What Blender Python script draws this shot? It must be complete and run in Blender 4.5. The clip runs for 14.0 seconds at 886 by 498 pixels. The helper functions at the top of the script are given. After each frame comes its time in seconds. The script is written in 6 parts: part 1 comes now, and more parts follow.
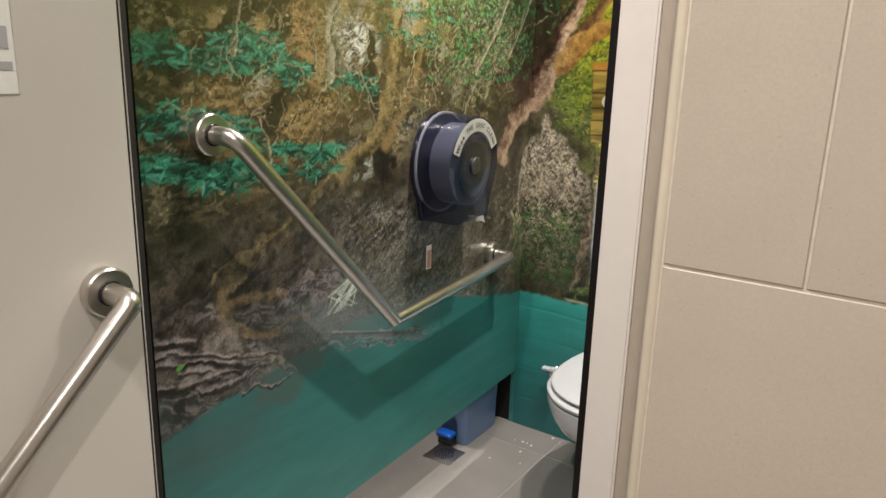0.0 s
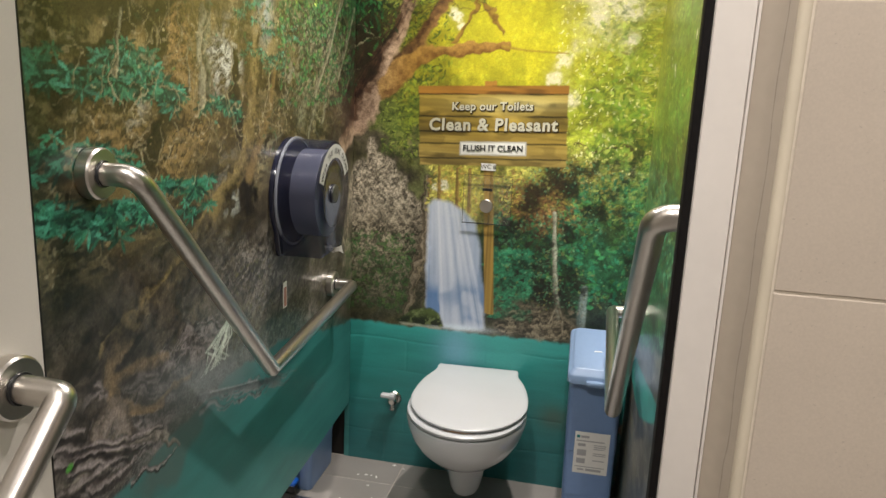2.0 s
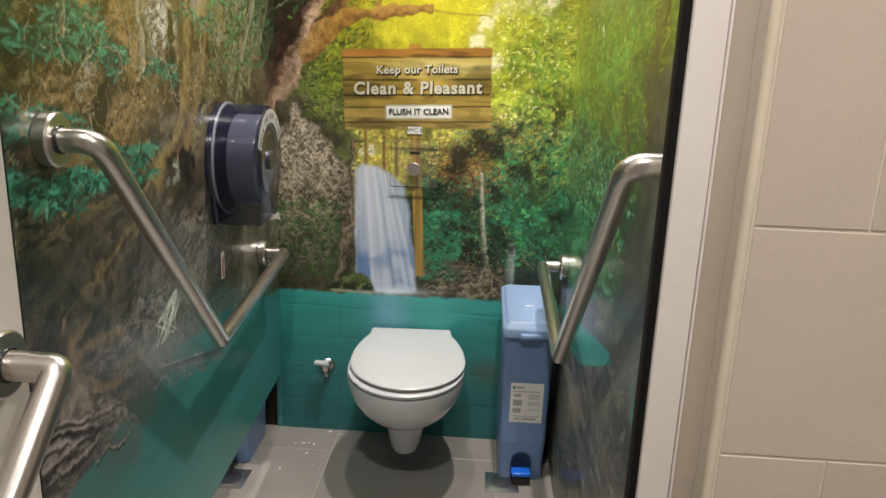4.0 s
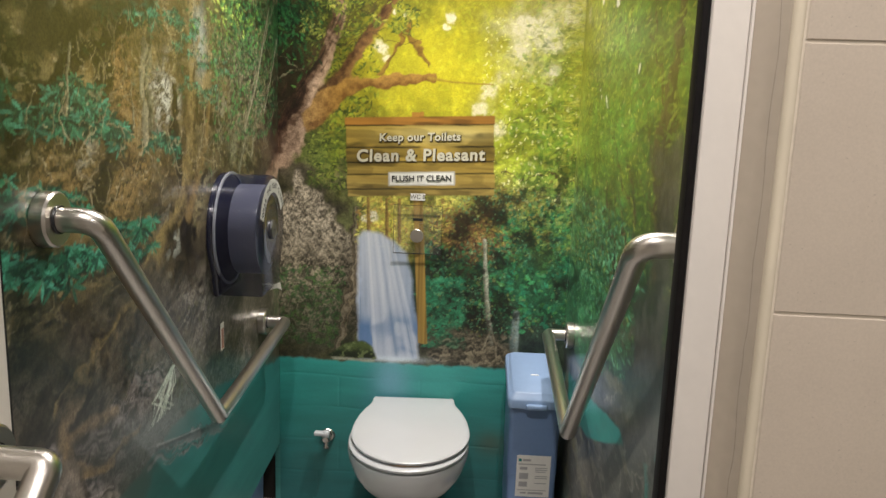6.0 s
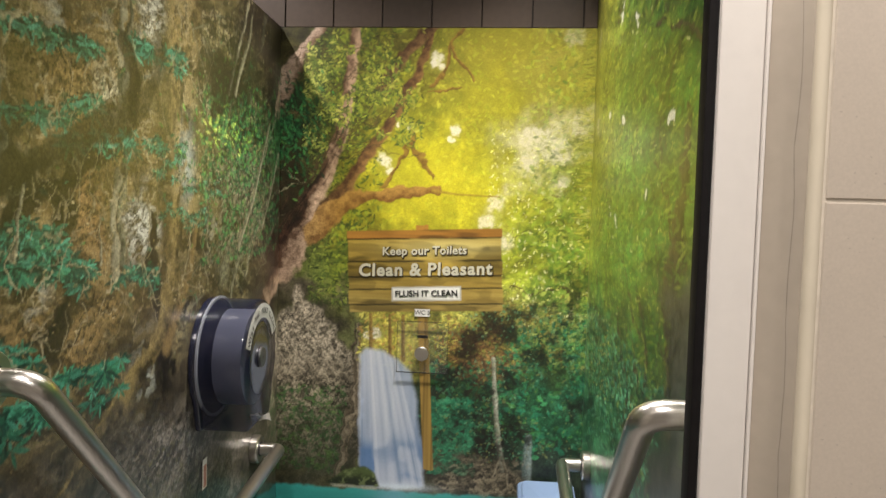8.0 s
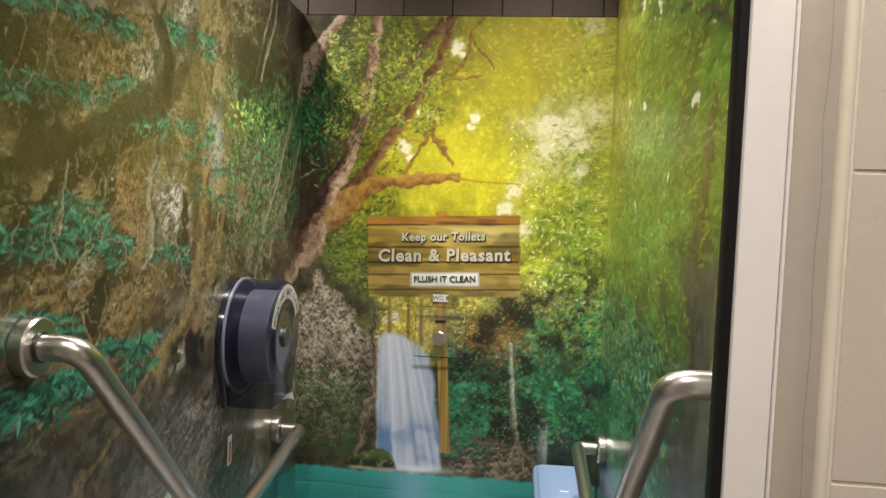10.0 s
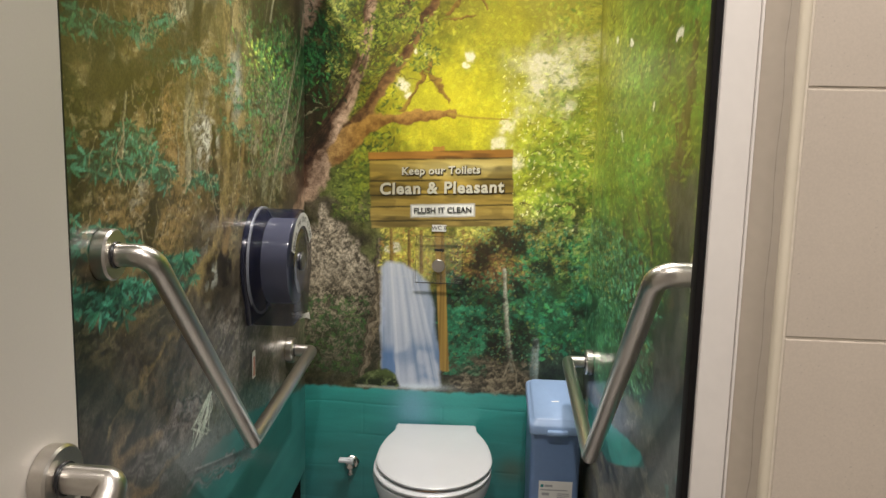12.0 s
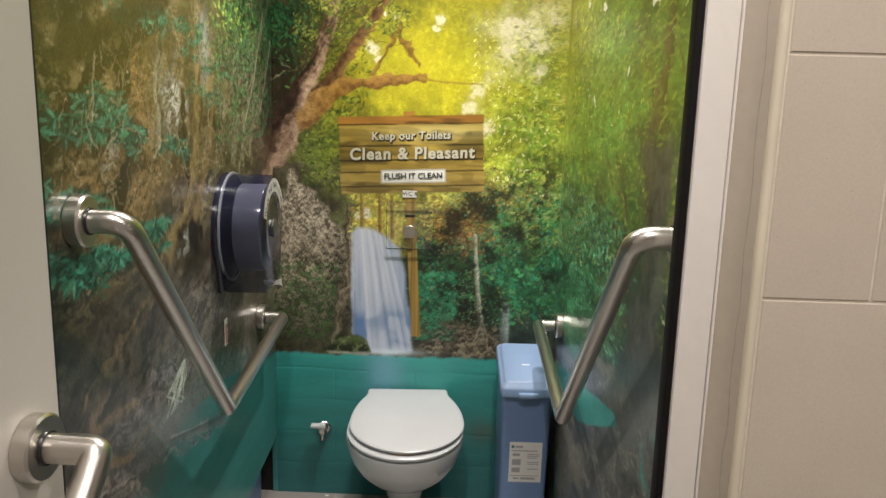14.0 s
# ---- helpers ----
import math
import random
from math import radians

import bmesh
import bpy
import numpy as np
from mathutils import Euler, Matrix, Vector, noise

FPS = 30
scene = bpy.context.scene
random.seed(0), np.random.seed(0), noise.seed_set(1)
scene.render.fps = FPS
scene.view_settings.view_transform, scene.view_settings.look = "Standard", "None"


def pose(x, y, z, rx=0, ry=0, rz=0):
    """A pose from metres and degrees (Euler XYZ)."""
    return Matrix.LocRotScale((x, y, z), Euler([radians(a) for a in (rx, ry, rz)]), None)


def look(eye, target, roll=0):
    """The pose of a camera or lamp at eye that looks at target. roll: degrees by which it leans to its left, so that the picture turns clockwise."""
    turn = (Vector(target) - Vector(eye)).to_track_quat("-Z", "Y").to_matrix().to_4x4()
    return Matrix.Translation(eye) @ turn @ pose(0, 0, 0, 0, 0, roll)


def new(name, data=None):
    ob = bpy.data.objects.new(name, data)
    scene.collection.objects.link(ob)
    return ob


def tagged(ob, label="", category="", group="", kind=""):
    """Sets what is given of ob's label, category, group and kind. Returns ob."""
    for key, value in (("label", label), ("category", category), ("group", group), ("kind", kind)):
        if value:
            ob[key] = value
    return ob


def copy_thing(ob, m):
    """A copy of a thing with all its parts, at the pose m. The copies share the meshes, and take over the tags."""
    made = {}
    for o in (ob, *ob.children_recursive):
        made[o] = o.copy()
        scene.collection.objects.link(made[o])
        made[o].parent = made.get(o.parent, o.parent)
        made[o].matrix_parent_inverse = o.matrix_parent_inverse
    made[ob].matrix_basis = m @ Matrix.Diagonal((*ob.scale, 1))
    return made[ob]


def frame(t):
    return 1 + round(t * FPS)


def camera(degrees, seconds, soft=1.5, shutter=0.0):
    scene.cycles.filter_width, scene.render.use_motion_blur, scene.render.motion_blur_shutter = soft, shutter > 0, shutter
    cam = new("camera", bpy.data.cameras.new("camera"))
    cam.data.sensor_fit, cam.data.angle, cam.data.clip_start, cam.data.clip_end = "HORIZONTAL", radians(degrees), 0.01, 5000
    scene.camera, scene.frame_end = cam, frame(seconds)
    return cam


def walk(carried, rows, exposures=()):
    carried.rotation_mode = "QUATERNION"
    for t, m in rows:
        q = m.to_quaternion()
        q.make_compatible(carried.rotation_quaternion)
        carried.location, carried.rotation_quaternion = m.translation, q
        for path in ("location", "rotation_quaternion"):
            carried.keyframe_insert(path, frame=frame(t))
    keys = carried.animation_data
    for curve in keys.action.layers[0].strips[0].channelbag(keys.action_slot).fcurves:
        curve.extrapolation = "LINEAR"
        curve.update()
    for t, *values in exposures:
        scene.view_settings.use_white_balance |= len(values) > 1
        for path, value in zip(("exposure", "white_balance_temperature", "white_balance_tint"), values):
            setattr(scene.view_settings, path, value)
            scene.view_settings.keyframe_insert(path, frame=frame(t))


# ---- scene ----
cam = camera(62.4, 14.0)
PATH = [
    (0, (1.315, -2.443, 1.456), (0.223, -0.847, 0.946), 1.7),
    (0.5, (1.179, -2.484, 1.463), (0.259, -0.78, 0.96), 2.5),
    (1, (1.123, -2.5, 1.462), (0.316, -0.736, 0.974), 3.3),
    (1.5, (1.051, -2.511, 1.455), (0.393, -0.681, 0.99), 3.5),
    (2, (0.888, -2.534, 1.455), (0.492, -0.623, 1.018), 2.6),
    (2.5, (0.779, -2.541, 1.453), (0.58, -0.601, 1.01), 2.4),
    (3, (0.759, -2.558, 1.437), (0.647, -0.621, 0.951), 2.7),
    (3.2, (0.758, -2.577, 1.434), (0.659, -0.645, 0.924), 2.5),
    (5.3, (0.742, -2.588, 1.438), (0.638, -0.642, 0.988), 1.9),
    (5.5, (0.738, -2.575, 1.446), (0.637, -0.624, 1.02), 2.0),
    (6, (0.744, -2.549, 1.462), (0.638, -0.584, 1.107), 2.0),
    (6.5, (0.768, -2.512, 1.482), (0.648, -0.536, 1.196), 2.0),
    (7, (0.785, -2.476, 1.499), (0.646, -0.493, 1.278), 1.9),
    (7.5, (0.793, -2.444, 1.515), (0.633, -0.457, 1.348), 1.8),
    (8, (0.797, -2.411, 1.544), (0.614, -0.423, 1.424), 1.5),
    (8.2, (0.793, -2.404, 1.548), (0.6, -0.416, 1.442), 1.4),
    (10.3, (0.759, -2.472, 1.507), (0.552, -0.489, 1.354), 2.0),
    (10.5, (0.743, -2.5, 1.5), (0.543, -0.517, 1.329), 2.0),
    (11, (0.711, -2.559, 1.491), (0.531, -0.579, 1.277), 1.9),
    (11.5, (0.709, -2.597, 1.482), (0.544, -0.619, 1.232), 1.7),
    (12, (0.723, -2.624, 1.478), (0.576, -0.649, 1.199), 1.4),
    (12.5, (0.737, -2.632, 1.476), (0.613, -0.659, 1.177), 1.3),
    (13, (0.728, -2.629, 1.474), (0.628, -0.658, 1.154), 1.3),
    (13.5, (0.702, -2.627, 1.473), (0.625, -0.658, 1.131), 1.4),
    (14, (0.693, -2.626, 1.475), (0.651, -0.66, 1.108), 1.6),
]
walk(cam, [(t, look(eye, target, roll)) for t, eye, target, roll in PATH],
     [(0, 0.24), (1, 0.16), (2, 0.09), (3, 0.09), (5.5, 0.02), (8, 0.0), (14, 0.0)])

# ---------------------------------------------------------------- light
world = bpy.data.worlds.new("interior")
scene.world = world
world.use_nodes = True
world.node_tree.nodes["Background"].inputs[0].default_value = (1.0, 0.95, 0.90, 1)
world.node_tree.nodes["Background"].inputs[1].default_value = 0.12


def downlight(place, target, watts, cone, blend, radius, colour=(1.0, 0.925, 0.865)):
    data = bpy.data.lights.new("downlight", "SPOT")
    data.energy, data.spot_size, data.spot_blend = watts, radians(cone), blend
    data.shadow_soft_size, data.color = radius, colour
    ob = new("downlight", data)
    ob.matrix_world = look(place, target)
    return ob


downlight((0.87, -0.58, 2.96), (0.78, -0.62, 0.0), 180, 84, 0.6, 0.03)
downlight((0.44, -0.66, 2.96), (0.42, -0.68, 0.0), 74, 92, 0.65, 0.03)
downlight((0.55, -2.50, 2.96), (0.70, -2.30, 0.0), 118, 118, 0.75, 0.05)
downlight((2.10, -3.40, 2.96), (2.0, -2.60, 0.0), 104, 128, 0.75, 0.05)
downlight((-0.9, -2.60, 2.96), (-0.8, -2.50, 0.0), 60, 150, 0.6, 0.05)
downlight((-0.45, -0.55, 2.96), (-0.40, -0.55, 0.0), 170, 112, 0.55, 0.03)


# ---------------------------------------------------------------- materials
def material(name, colour, rough=0.5, metal=0.0, spec=0.5, grain=0.0, scale=60.0, bump=0.0, bump_scale=200.0,
             stretch=(1, 1, 1), coat=0.0, rough_var=0.0, stain=0.0, stain_scale=4.0, piece=0.0, specks=0.0):
    m = bpy.data.materials.new(name)
    m.use_nodes = True
    nt = m.node_tree
    b = nt.nodes["Principled BSDF"]
    b.inputs["Base Color"].default_value = (*colour, 1)
    b.inputs["Roughness"].default_value = rough
    b.inputs["Metallic"].default_value = metal
    b.inputs["Specular IOR Level"].default_value = spec
    b.inputs["Coat Weight"].default_value = coat
    tc = nt.nodes.new("ShaderNodeTexCoord")
    mp = nt.nodes.new("ShaderNodeMapping")
    mp.inputs["Scale"].default_value = stretch
    nt.links.new(tc.outputs["Object"], mp.inputs["Vector"])

    def noise_node(s, detail=4.0):
        n = nt.nodes.new("ShaderNodeTexNoise")
        n.inputs["Scale"].default_value, n.inputs["Detail"].default_value = s, detail
        nt.links.new(mp.outputs["Vector"], n.inputs["Vector"])
        return n

    last = None

    def multiply(sock, low, high):
        nonlocal last
        mr = nt.nodes.new("ShaderNodeMapRange")
        mr.inputs["From Min"].default_value, mr.inputs["From Max"].default_value = 0.25, 0.75
        mr.inputs["To Min"].default_value, mr.inputs["To Max"].default_value = low, high
        nt.links.new(sock, mr.inputs["Value"])
        mx = nt.nodes.new("ShaderNodeMix")
        mx.data_type, mx.blend_type = "RGBA", "MULTIPLY"
        mx.inputs["Factor"].default_value = 1.0
        if last:
            nt.links.new(last, mx.inputs["A"])
        else:
            mx.inputs["A"].default_value = (*colour, 1)
        nt.links.new(mr.outputs["Result"], mx.inputs["B"])
        last = mx.outputs["Result"]

    if grain:
        multiply(noise_node(scale).outputs["Fac"], 1 - grain, 1 + grain)
    if stain:
        multiply(noise_node(stain_scale, 6.0).outputs["Fac"], 1 - stain, 1 + stain * 0.6)
    if specks:
        n = noise_node(230, 1.0)
        hi = nt.nodes.new("ShaderNodeMapRange")
        hi.inputs["From Min"].default_value, hi.inputs["From Max"].default_value = 0.73, 0.80
        hi.inputs["To Min"].default_value, hi.inputs["To Max"].default_value = 0.75, 0.25
        nt.links.new(n.outputs["Fac"], hi.inputs["Value"])
        multiply(hi.outputs["Result"], 1 - specks, 1.0)
    if piece:
        oi = nt.nodes.new("ShaderNodeObjectInfo")
        multiply(oi.outputs["Random"], 1 - piece, 1 + piece)
    if last:
        nt.links.new(last, b.inputs["Base Color"])
    if rough_var:
        n = noise_node(scale * 0.5)
        mr = nt.nodes.new("ShaderNodeMapRange")
        mr.inputs["To Min"].default_value, mr.inputs["To Max"].default_value = rough - rough_var, rough + rough_var
        nt.links.new(n.outputs["Fac"], mr.inputs["Value"])
        nt.links.new(mr.outputs["Result"], b.inputs["Roughness"])
    if bump:
        n = noise_node(bump_scale)
        bp = nt.nodes.new("ShaderNodeBump")
        bp.inputs["Strength"].default_value, bp.inputs["Distance"].default_value = bump, 0.001
        nt.links.new(n.outputs["Fac"], bp.inputs["Height"])
        nt.links.new(bp.outputs["Normal"], b.inputs["Normal"])
    return m


STEEL = material("brushed_steel", (0.60, 0.57, 0.53), 0.30, 1.0, grain=0.03, scale=250, bump=0.03, bump_scale=900,
                 rough_var=0.04, stain=0.03, stain_scale=12)
STEEL_POLISHED = material("polished_steel", (0.60, 0.58, 0.55), 0.14, 1.0, grain=0.05, rough_var=0.04)
CERAMIC = material("white_ceramic", (0.66, 0.67, 0.69), 0.12, spec=0.5, coat=0.3, stain=0.03, rough_var=0.03)
SEAT_PLASTIC = material("white_seat_plastic", (0.53, 0.54, 0.56), 0.22, stain=0.04, rough_var=0.05, bump=0.03)
WORN = material("worn_brown_edge", (0.32, 0.20, 0.11), 0.6, grain=0.3, scale=120)
LAMINATE = material("cream_laminate", (0.60, 0.565, 0.515), 0.33, stain=0.04, stain_scale=3, bump=0.05, bump_scale=500,
                    grain=0.02, scale=300, rough_var=0.05)
BLACK_CORE = material("black_laminate_core", (0.012, 0.011, 0.011), 0.35, grain=0.2)
STRIP = material("matt_black_strip", (0.008, 0.007, 0.007), 0.65, spec=0.15, grain=0.2)
PAINT = material("white_frame_paint", (0.74, 0.70, 0.66), 0.38, stain=0.04, bump=0.08, bump_scale=260, grain=0.02)
REVEAL = material("grey_reveal_filler", (0.45, 0.39, 0.32), 0.6, stain=0.08, bump=0.2, bump_scale=120, grain=0.04)
TRIM_CREAM = material("cream_edge_trim", (0.66, 0.59, 0.47), 0.35, stain=0.10, stain_scale=9)
TILE = material("beige_porcelain", (0.53, 0.46, 0.385), 0.42, grain=0.05, scale=350, stain=0.05, stain_scale=7,
                bump=0.06, bump_scale=500, rough_var=0.08, piece=0.03, specks=0.18)
GROUT = material("pale_grout", (0.66, 0.59, 0.49), 0.85, grain=0.1, bump=0.3)
FLOOR_TILE = material("grey_floor_porcelain", (0.235, 0.22, 0.205), 0.40, grain=0.06, scale=300, stain=0.12,
                      stain_scale=6, bump=0.06, bump_scale=400, rough_var=0.1, piece=0.04)
FLOOR_GROUT = material("floor_grout", (0.36, 0.33, 0.29), 0.9, grain=0.12)
BROWN_TILE = material("dark_brown_tile", (0.044, 0.030, 0.022), 0.4, grain=0.12, stain=0.1, piece=0.10)
BROWN_GROUT = material("dark_grout", (0.015, 0.012, 0.010), 0.9)
PLASTER = material("ceiling_paint", (0.70, 0.68, 0.64), 0.8, grain=0.02)
BIN_BLUE = material("light_blue_plastic", (0.17, 0.27, 0.48), 0.36, grain=0.03, stain=0.06, bump=0.10, bump_scale=700,
                    rough_var=0.06)
BIN_LID = material("pale_blue_plastic", (0.20, 0.29, 0.45), 0.38, grain=0.03, stain=0.05, rough_var=0.05)
PEDAL_BLUE = material("bright_blue_plastic", (0.01, 0.12, 0.60), 0.3, grain=0.05)
BLACK_PLASTIC = material("black_plastic", (0.015, 0.015, 0.017), 0.3, grain=0.1)
NAVY = material("dark_navy_plastic", (0.010, 0.012, 0.028), 0.16, coat=0.3, grain=0.05)
PAPER = material("white_paper", (0.78, 0.77, 0.74), 0.8, grain=0.03, bump=0.2)
ROLL = material("grey_paper_roll", (0.26, 0.28, 0.40), 0.8, grain=0.06, scale=200, bump=0.1)
INK = material("black_ink", (0.015, 0.015, 0.015), 0.6)
INK_GREY = material("grey_ink", (0.40, 0.40, 0.41), 0.6)
INK_RED = material("faded_red_ink", (0.55, 0.28, 0.24), 0.7, grain=0.2)
INK_TEAL = material("teal_ink", (0.02, 0.22, 0.22), 0.6)
LETTER_WHITE = material("white_print", (0.54, 0.52, 0.41), 0.3)
LETTER_DARK = material("brown_print", (0.035, 0.022, 0.010), 0.3)
IVORY = material("ivory_plastic", (0.66, 0.61, 0.46), 0.4, stain=0.05)


def clear_material(name, tint, rough, share):
    m = bpy.data.materials.new(name)
    m.use_nodes = True
    nt = m.node_tree
    b = nt.nodes["Principled BSDF"]
    b.inputs["Base Color"].default_value = (*tint, 1)
    b.inputs["Roughness"].default_value = rough
    tr = nt.nodes.new("ShaderNodeBsdfTransparent")
    mix = nt.nodes.new("ShaderNodeMixShader")
    mix.inputs["Fac"].default_value = share
    nt.links.new(b.outputs["BSDF"], mix.inputs[1])
    nt.links.new(tr.outputs["BSDF"], mix.inputs[2])
    nt.links.new(mix.outputs["Shader"], nt.nodes["Material Output"].inputs["Surface"])
    return m


SMOKE = clear_material("smoky_plastic", (0.012, 0.014, 0.035), 0.10, 0.42)
CLEAR = clear_material("clear_acrylic", (0.6, 0.65, 0.6), 0.05, 0.965)


# ---------------------------------------------------------------- building helpers
def mesh_of(name, bm, mats, smooth=35):
    me = bpy.data.meshes.new(name)
    bm.normal_update()
    bm.to_mesh(me)
    bm.free()
    for m in mats if isinstance(mats, (list, tuple)) else [mats]:
        me.materials.append(m)
    if smooth:
        me.shade_smooth()
        me.set_sharp_from_angle(angle=radians(smooth))
    return me


def part(name, bm, mats, parent=None, label="", m=None, smooth=35):
    ob = new(name, mesh_of(name, bm, mats, smooth))
    if parent:
        ob.parent = parent
    if m is not None:
        ob.matrix_basis = m
    if label:
        ob["label"] = label
    return ob


def empty(name, m, label, category, kind="", group=""):
    ob = new(name)
    ob.empty_display_size = 0.1
    ob.matrix_basis = m
    return tagged(ob, label, category, group, kind)


def box(x0, x1, y0, y1, z0, z1, bevel=0.0, segments=2, bm=None):
    bm = bm or bmesh.new()
    vs = [bm.verts.new((x, y, z)) for z in (z0, z1) for y in (y0, y1) for x in (x0, x1)]
    fs = [bm.faces.new([vs[i] for i in f]) for f in
          ((0, 2, 3, 1), (4, 5, 7, 6), (0, 1, 5, 4), (1, 3, 7, 5), (3, 2, 6, 7), (2, 0, 4, 6))]
    if bevel:
        es = list({e for f in fs for e in f.edges})
        bmesh.ops.bevel(bm, geom=es, offset=bevel, segments=segments, affect="EDGES", profile=0.5)
    return bm


def loft(rings, cap0=True, cap1=True, bm=None):
    """Skin over rings of equally many points."""
    bm = bm or bmesh.new()
    vs = [[bm.verts.new(p) for p in ring] for ring in rings]
    n = len(rings[0])
    for a, b in zip(vs, vs[1:]):
        for i in range(n):
            bm.faces.new((a[i], a[(i + 1) % n], b[(i + 1) % n], b[i]))
    if cap0:
        bm.faces.new(vs[0][::-1])
    if cap1:
        bm.faces.new(vs[-1])
    return bm


def lathe(profile, axis="z", n=32, bm=None, centre=(0, 0, 0)):
    """Turned body: (radius, height) pairs round an axis."""
    rings = []
    for r, h in profile:
        ring = []
        for i in range(n):
            a = 2 * math.pi * i / n
            c, s = max(r, 1e-5) * math.cos(a), max(r, 1e-5) * math.sin(a)
            p = {"z": (c, s, h), "y": (s, h, c), "x": (h, c, s)}[axis]
            ring.append(tuple(q + k for q, k in zip(p, centre)))
        rings.append(ring)
    return loft(rings, bm=bm)


def tube(points, radius, bends, n=20):
    """Round tube along points, with rounded corners of the given radii."""
    pts = [Vector(p) for p in points]
    line = [pts[0]]
    for i in range(1, len(pts) - 1):
        a, b, c = pts[i - 1], pts[i], pts[i + 1]
        d0, d1 = (a - b).normalized(), (c - b).normalized()
        ang = d0.angle(d1)
        cut = bends[i - 1] / math.tan(ang / 2)
        p0, p1 = b + d0 * cut, b + d1 * cut
        for k in range(9):
            t = k / 8
            line.append(p0 * (1 - t) ** 2 + b * 2 * t * (1 - t) + p1 * t * t)
    line.append(pts[-1])
    rings, side = [], None
    for i, p in enumerate(line):
        d = (line[min(i + 1, len(line) - 1)] - line[max(i - 1, 0)]).normalized()
        if side is None:
            side = d.orthogonal().normalized()
        side = (side - d * side.dot(d)).normalized()
        up = d.cross(side)
        rings.append([p + (side * math.cos(a) + up * math.sin(a)) * radius
                      for a in (2 * math.pi * k / n for k in range(n))])
    return loft(rings)


def text_mesh(words, size, mat, parent, m, depth=0.0005, bold=0.0, shear=0.0, spacing=1.0, name="lettering", label=""):
    cu = bpy.data.curves.new("text", "FONT")
    cu.body, cu.size, cu.align_x, cu.align_y = words, size, "CENTER", "CENTER"
    cu.extrude, cu.offset, cu.shear, cu.space_character = depth, bold, shear, spacing
    cu.resolution_u = 4
    tmp = bpy.data.objects.new("tmp", cu)
    me = bpy.data.meshes.new_from_object(tmp)
    bpy.data.objects.remove(tmp)
    me.materials.clear()
    me.materials.append(mat)
    ob = new(name, me)
    ob.parent = parent
    ob.matrix_basis = m
    if label:
        ob["label"] = label
    return ob


# ---------------------------------------------------------------- the plan
LX, LEAN = 0.017, 0.046            # the partition's foot at the back wall, and how it runs inward
RX = 1.053                         # face of the right-hand wall
WIDE = RX - LX
DEEP = 1.66
TOP = 2.12
LEFT = Matrix.Translation((LX, 0, 0)) @ Matrix.Rotation(math.atan(LEAN), 4, "Z")   # local: x into the cubicle, -y to the door
RIGHT = Matrix.Translation((RX, 0, 0))                                             # local: -x into the cubicle

# ---------------------------------------------------------------- the printed forest picture
STEP = 0.0029
U0, U1, Z1 = -1.66, WIDE + 1.66, 2.30
NU, NZ = int((U1 - U0) / STEP) + 1, int(Z1 / STEP) + 1
UU, ZZ = np.meshgrid(U0 + np.arange(NU) * STEP, np.arange(NZ) * STEP)
rng = np.random.default_rng(7)


def smooth(x, a, b):
    t = np.clip((x - a) / (b - a), 0, 1)
    return t * t * (3 - 2 * t)


def lattice(cell_u, cell_z, seed):
    """Smooth noise with cells of that size, 0 to 1."""
    g = np.random.default_rng(seed)
    x, y = (UU - U0) / cell_u, ZZ / cell_z
    t = g.random((int(y.max()) + 2, int(x.max()) + 2))
    xi, yi = x.astype(int), y.astype(int)
    fx, fy = x - xi, y - yi
    fx, fy = fx * fx * (3 - 2 * fx), fy * fy * (3 - 2 * fy)
    return (t[yi, xi] * (1 - fx) + t[yi, xi + 1] * fx) * (1 - fy) + (t[yi + 1, xi] * (1 - fx) + t[yi + 1, xi + 1] * fx) * fy


def fbm(cell, seed, octaves=4, stretch=1.0):
    out, amp, tot = 0, 1.0, 0
    for k in range(octaves):
        c = cell / 2 ** k
        if c < STEP:
            break
        out = out + amp * lattice(c * stretch, c, seed + k)
        tot += amp
        amp *= 0.6
    return np.clip((out / tot - 0.5) * 1.7 + 0.5, 0, 1)


def rgb(code):
    c = np.array([int(code[i:i + 2], 16) / 255 for i in (1, 3, 5)])
    return np.where(c < 0.04045, c / 12.92, ((c + 0.055) / 1.055) ** 2.4)


WARP_U, WARP_Z = fbm(0.09, 50) - 0.5, fbm(0.09, 60) - 0.5
FINE = fbm(0.016, 70, 3)
MID = fbm(0.06, 80, 4)
BIG = fbm(0.3, 90, 4)
LONG_WARP, LONG_FINE = fbm(0.06, 66, 4, 5.0) - 0.5, fbm(0.012, 76, 3, 5.0)
IMG = np.zeros((NZ, NU, 3))


def wash(spots, spread):
    """Soft fields of colour round (u, z, colour)."""
    total, weight = np.zeros_like(IMG), np.zeros_like(UU)
    for u, z, code in spots:
        d = ((UU - u + WARP_U * 0.22) ** 2 + (ZZ - z + WARP_Z * 0.22) ** 2) / spread ** 2
        w = 1 / (d + 0.05) ** 2
        total += w[..., None] * rgb(code)
        weight += w
    return total / weight[..., None]


def lay(mask, colour):
    global IMG
    c = rgb(colour) if isinstance(colour, str) else colour
    IMG = IMG * (1 - mask[..., None]) + mask[..., None] * c


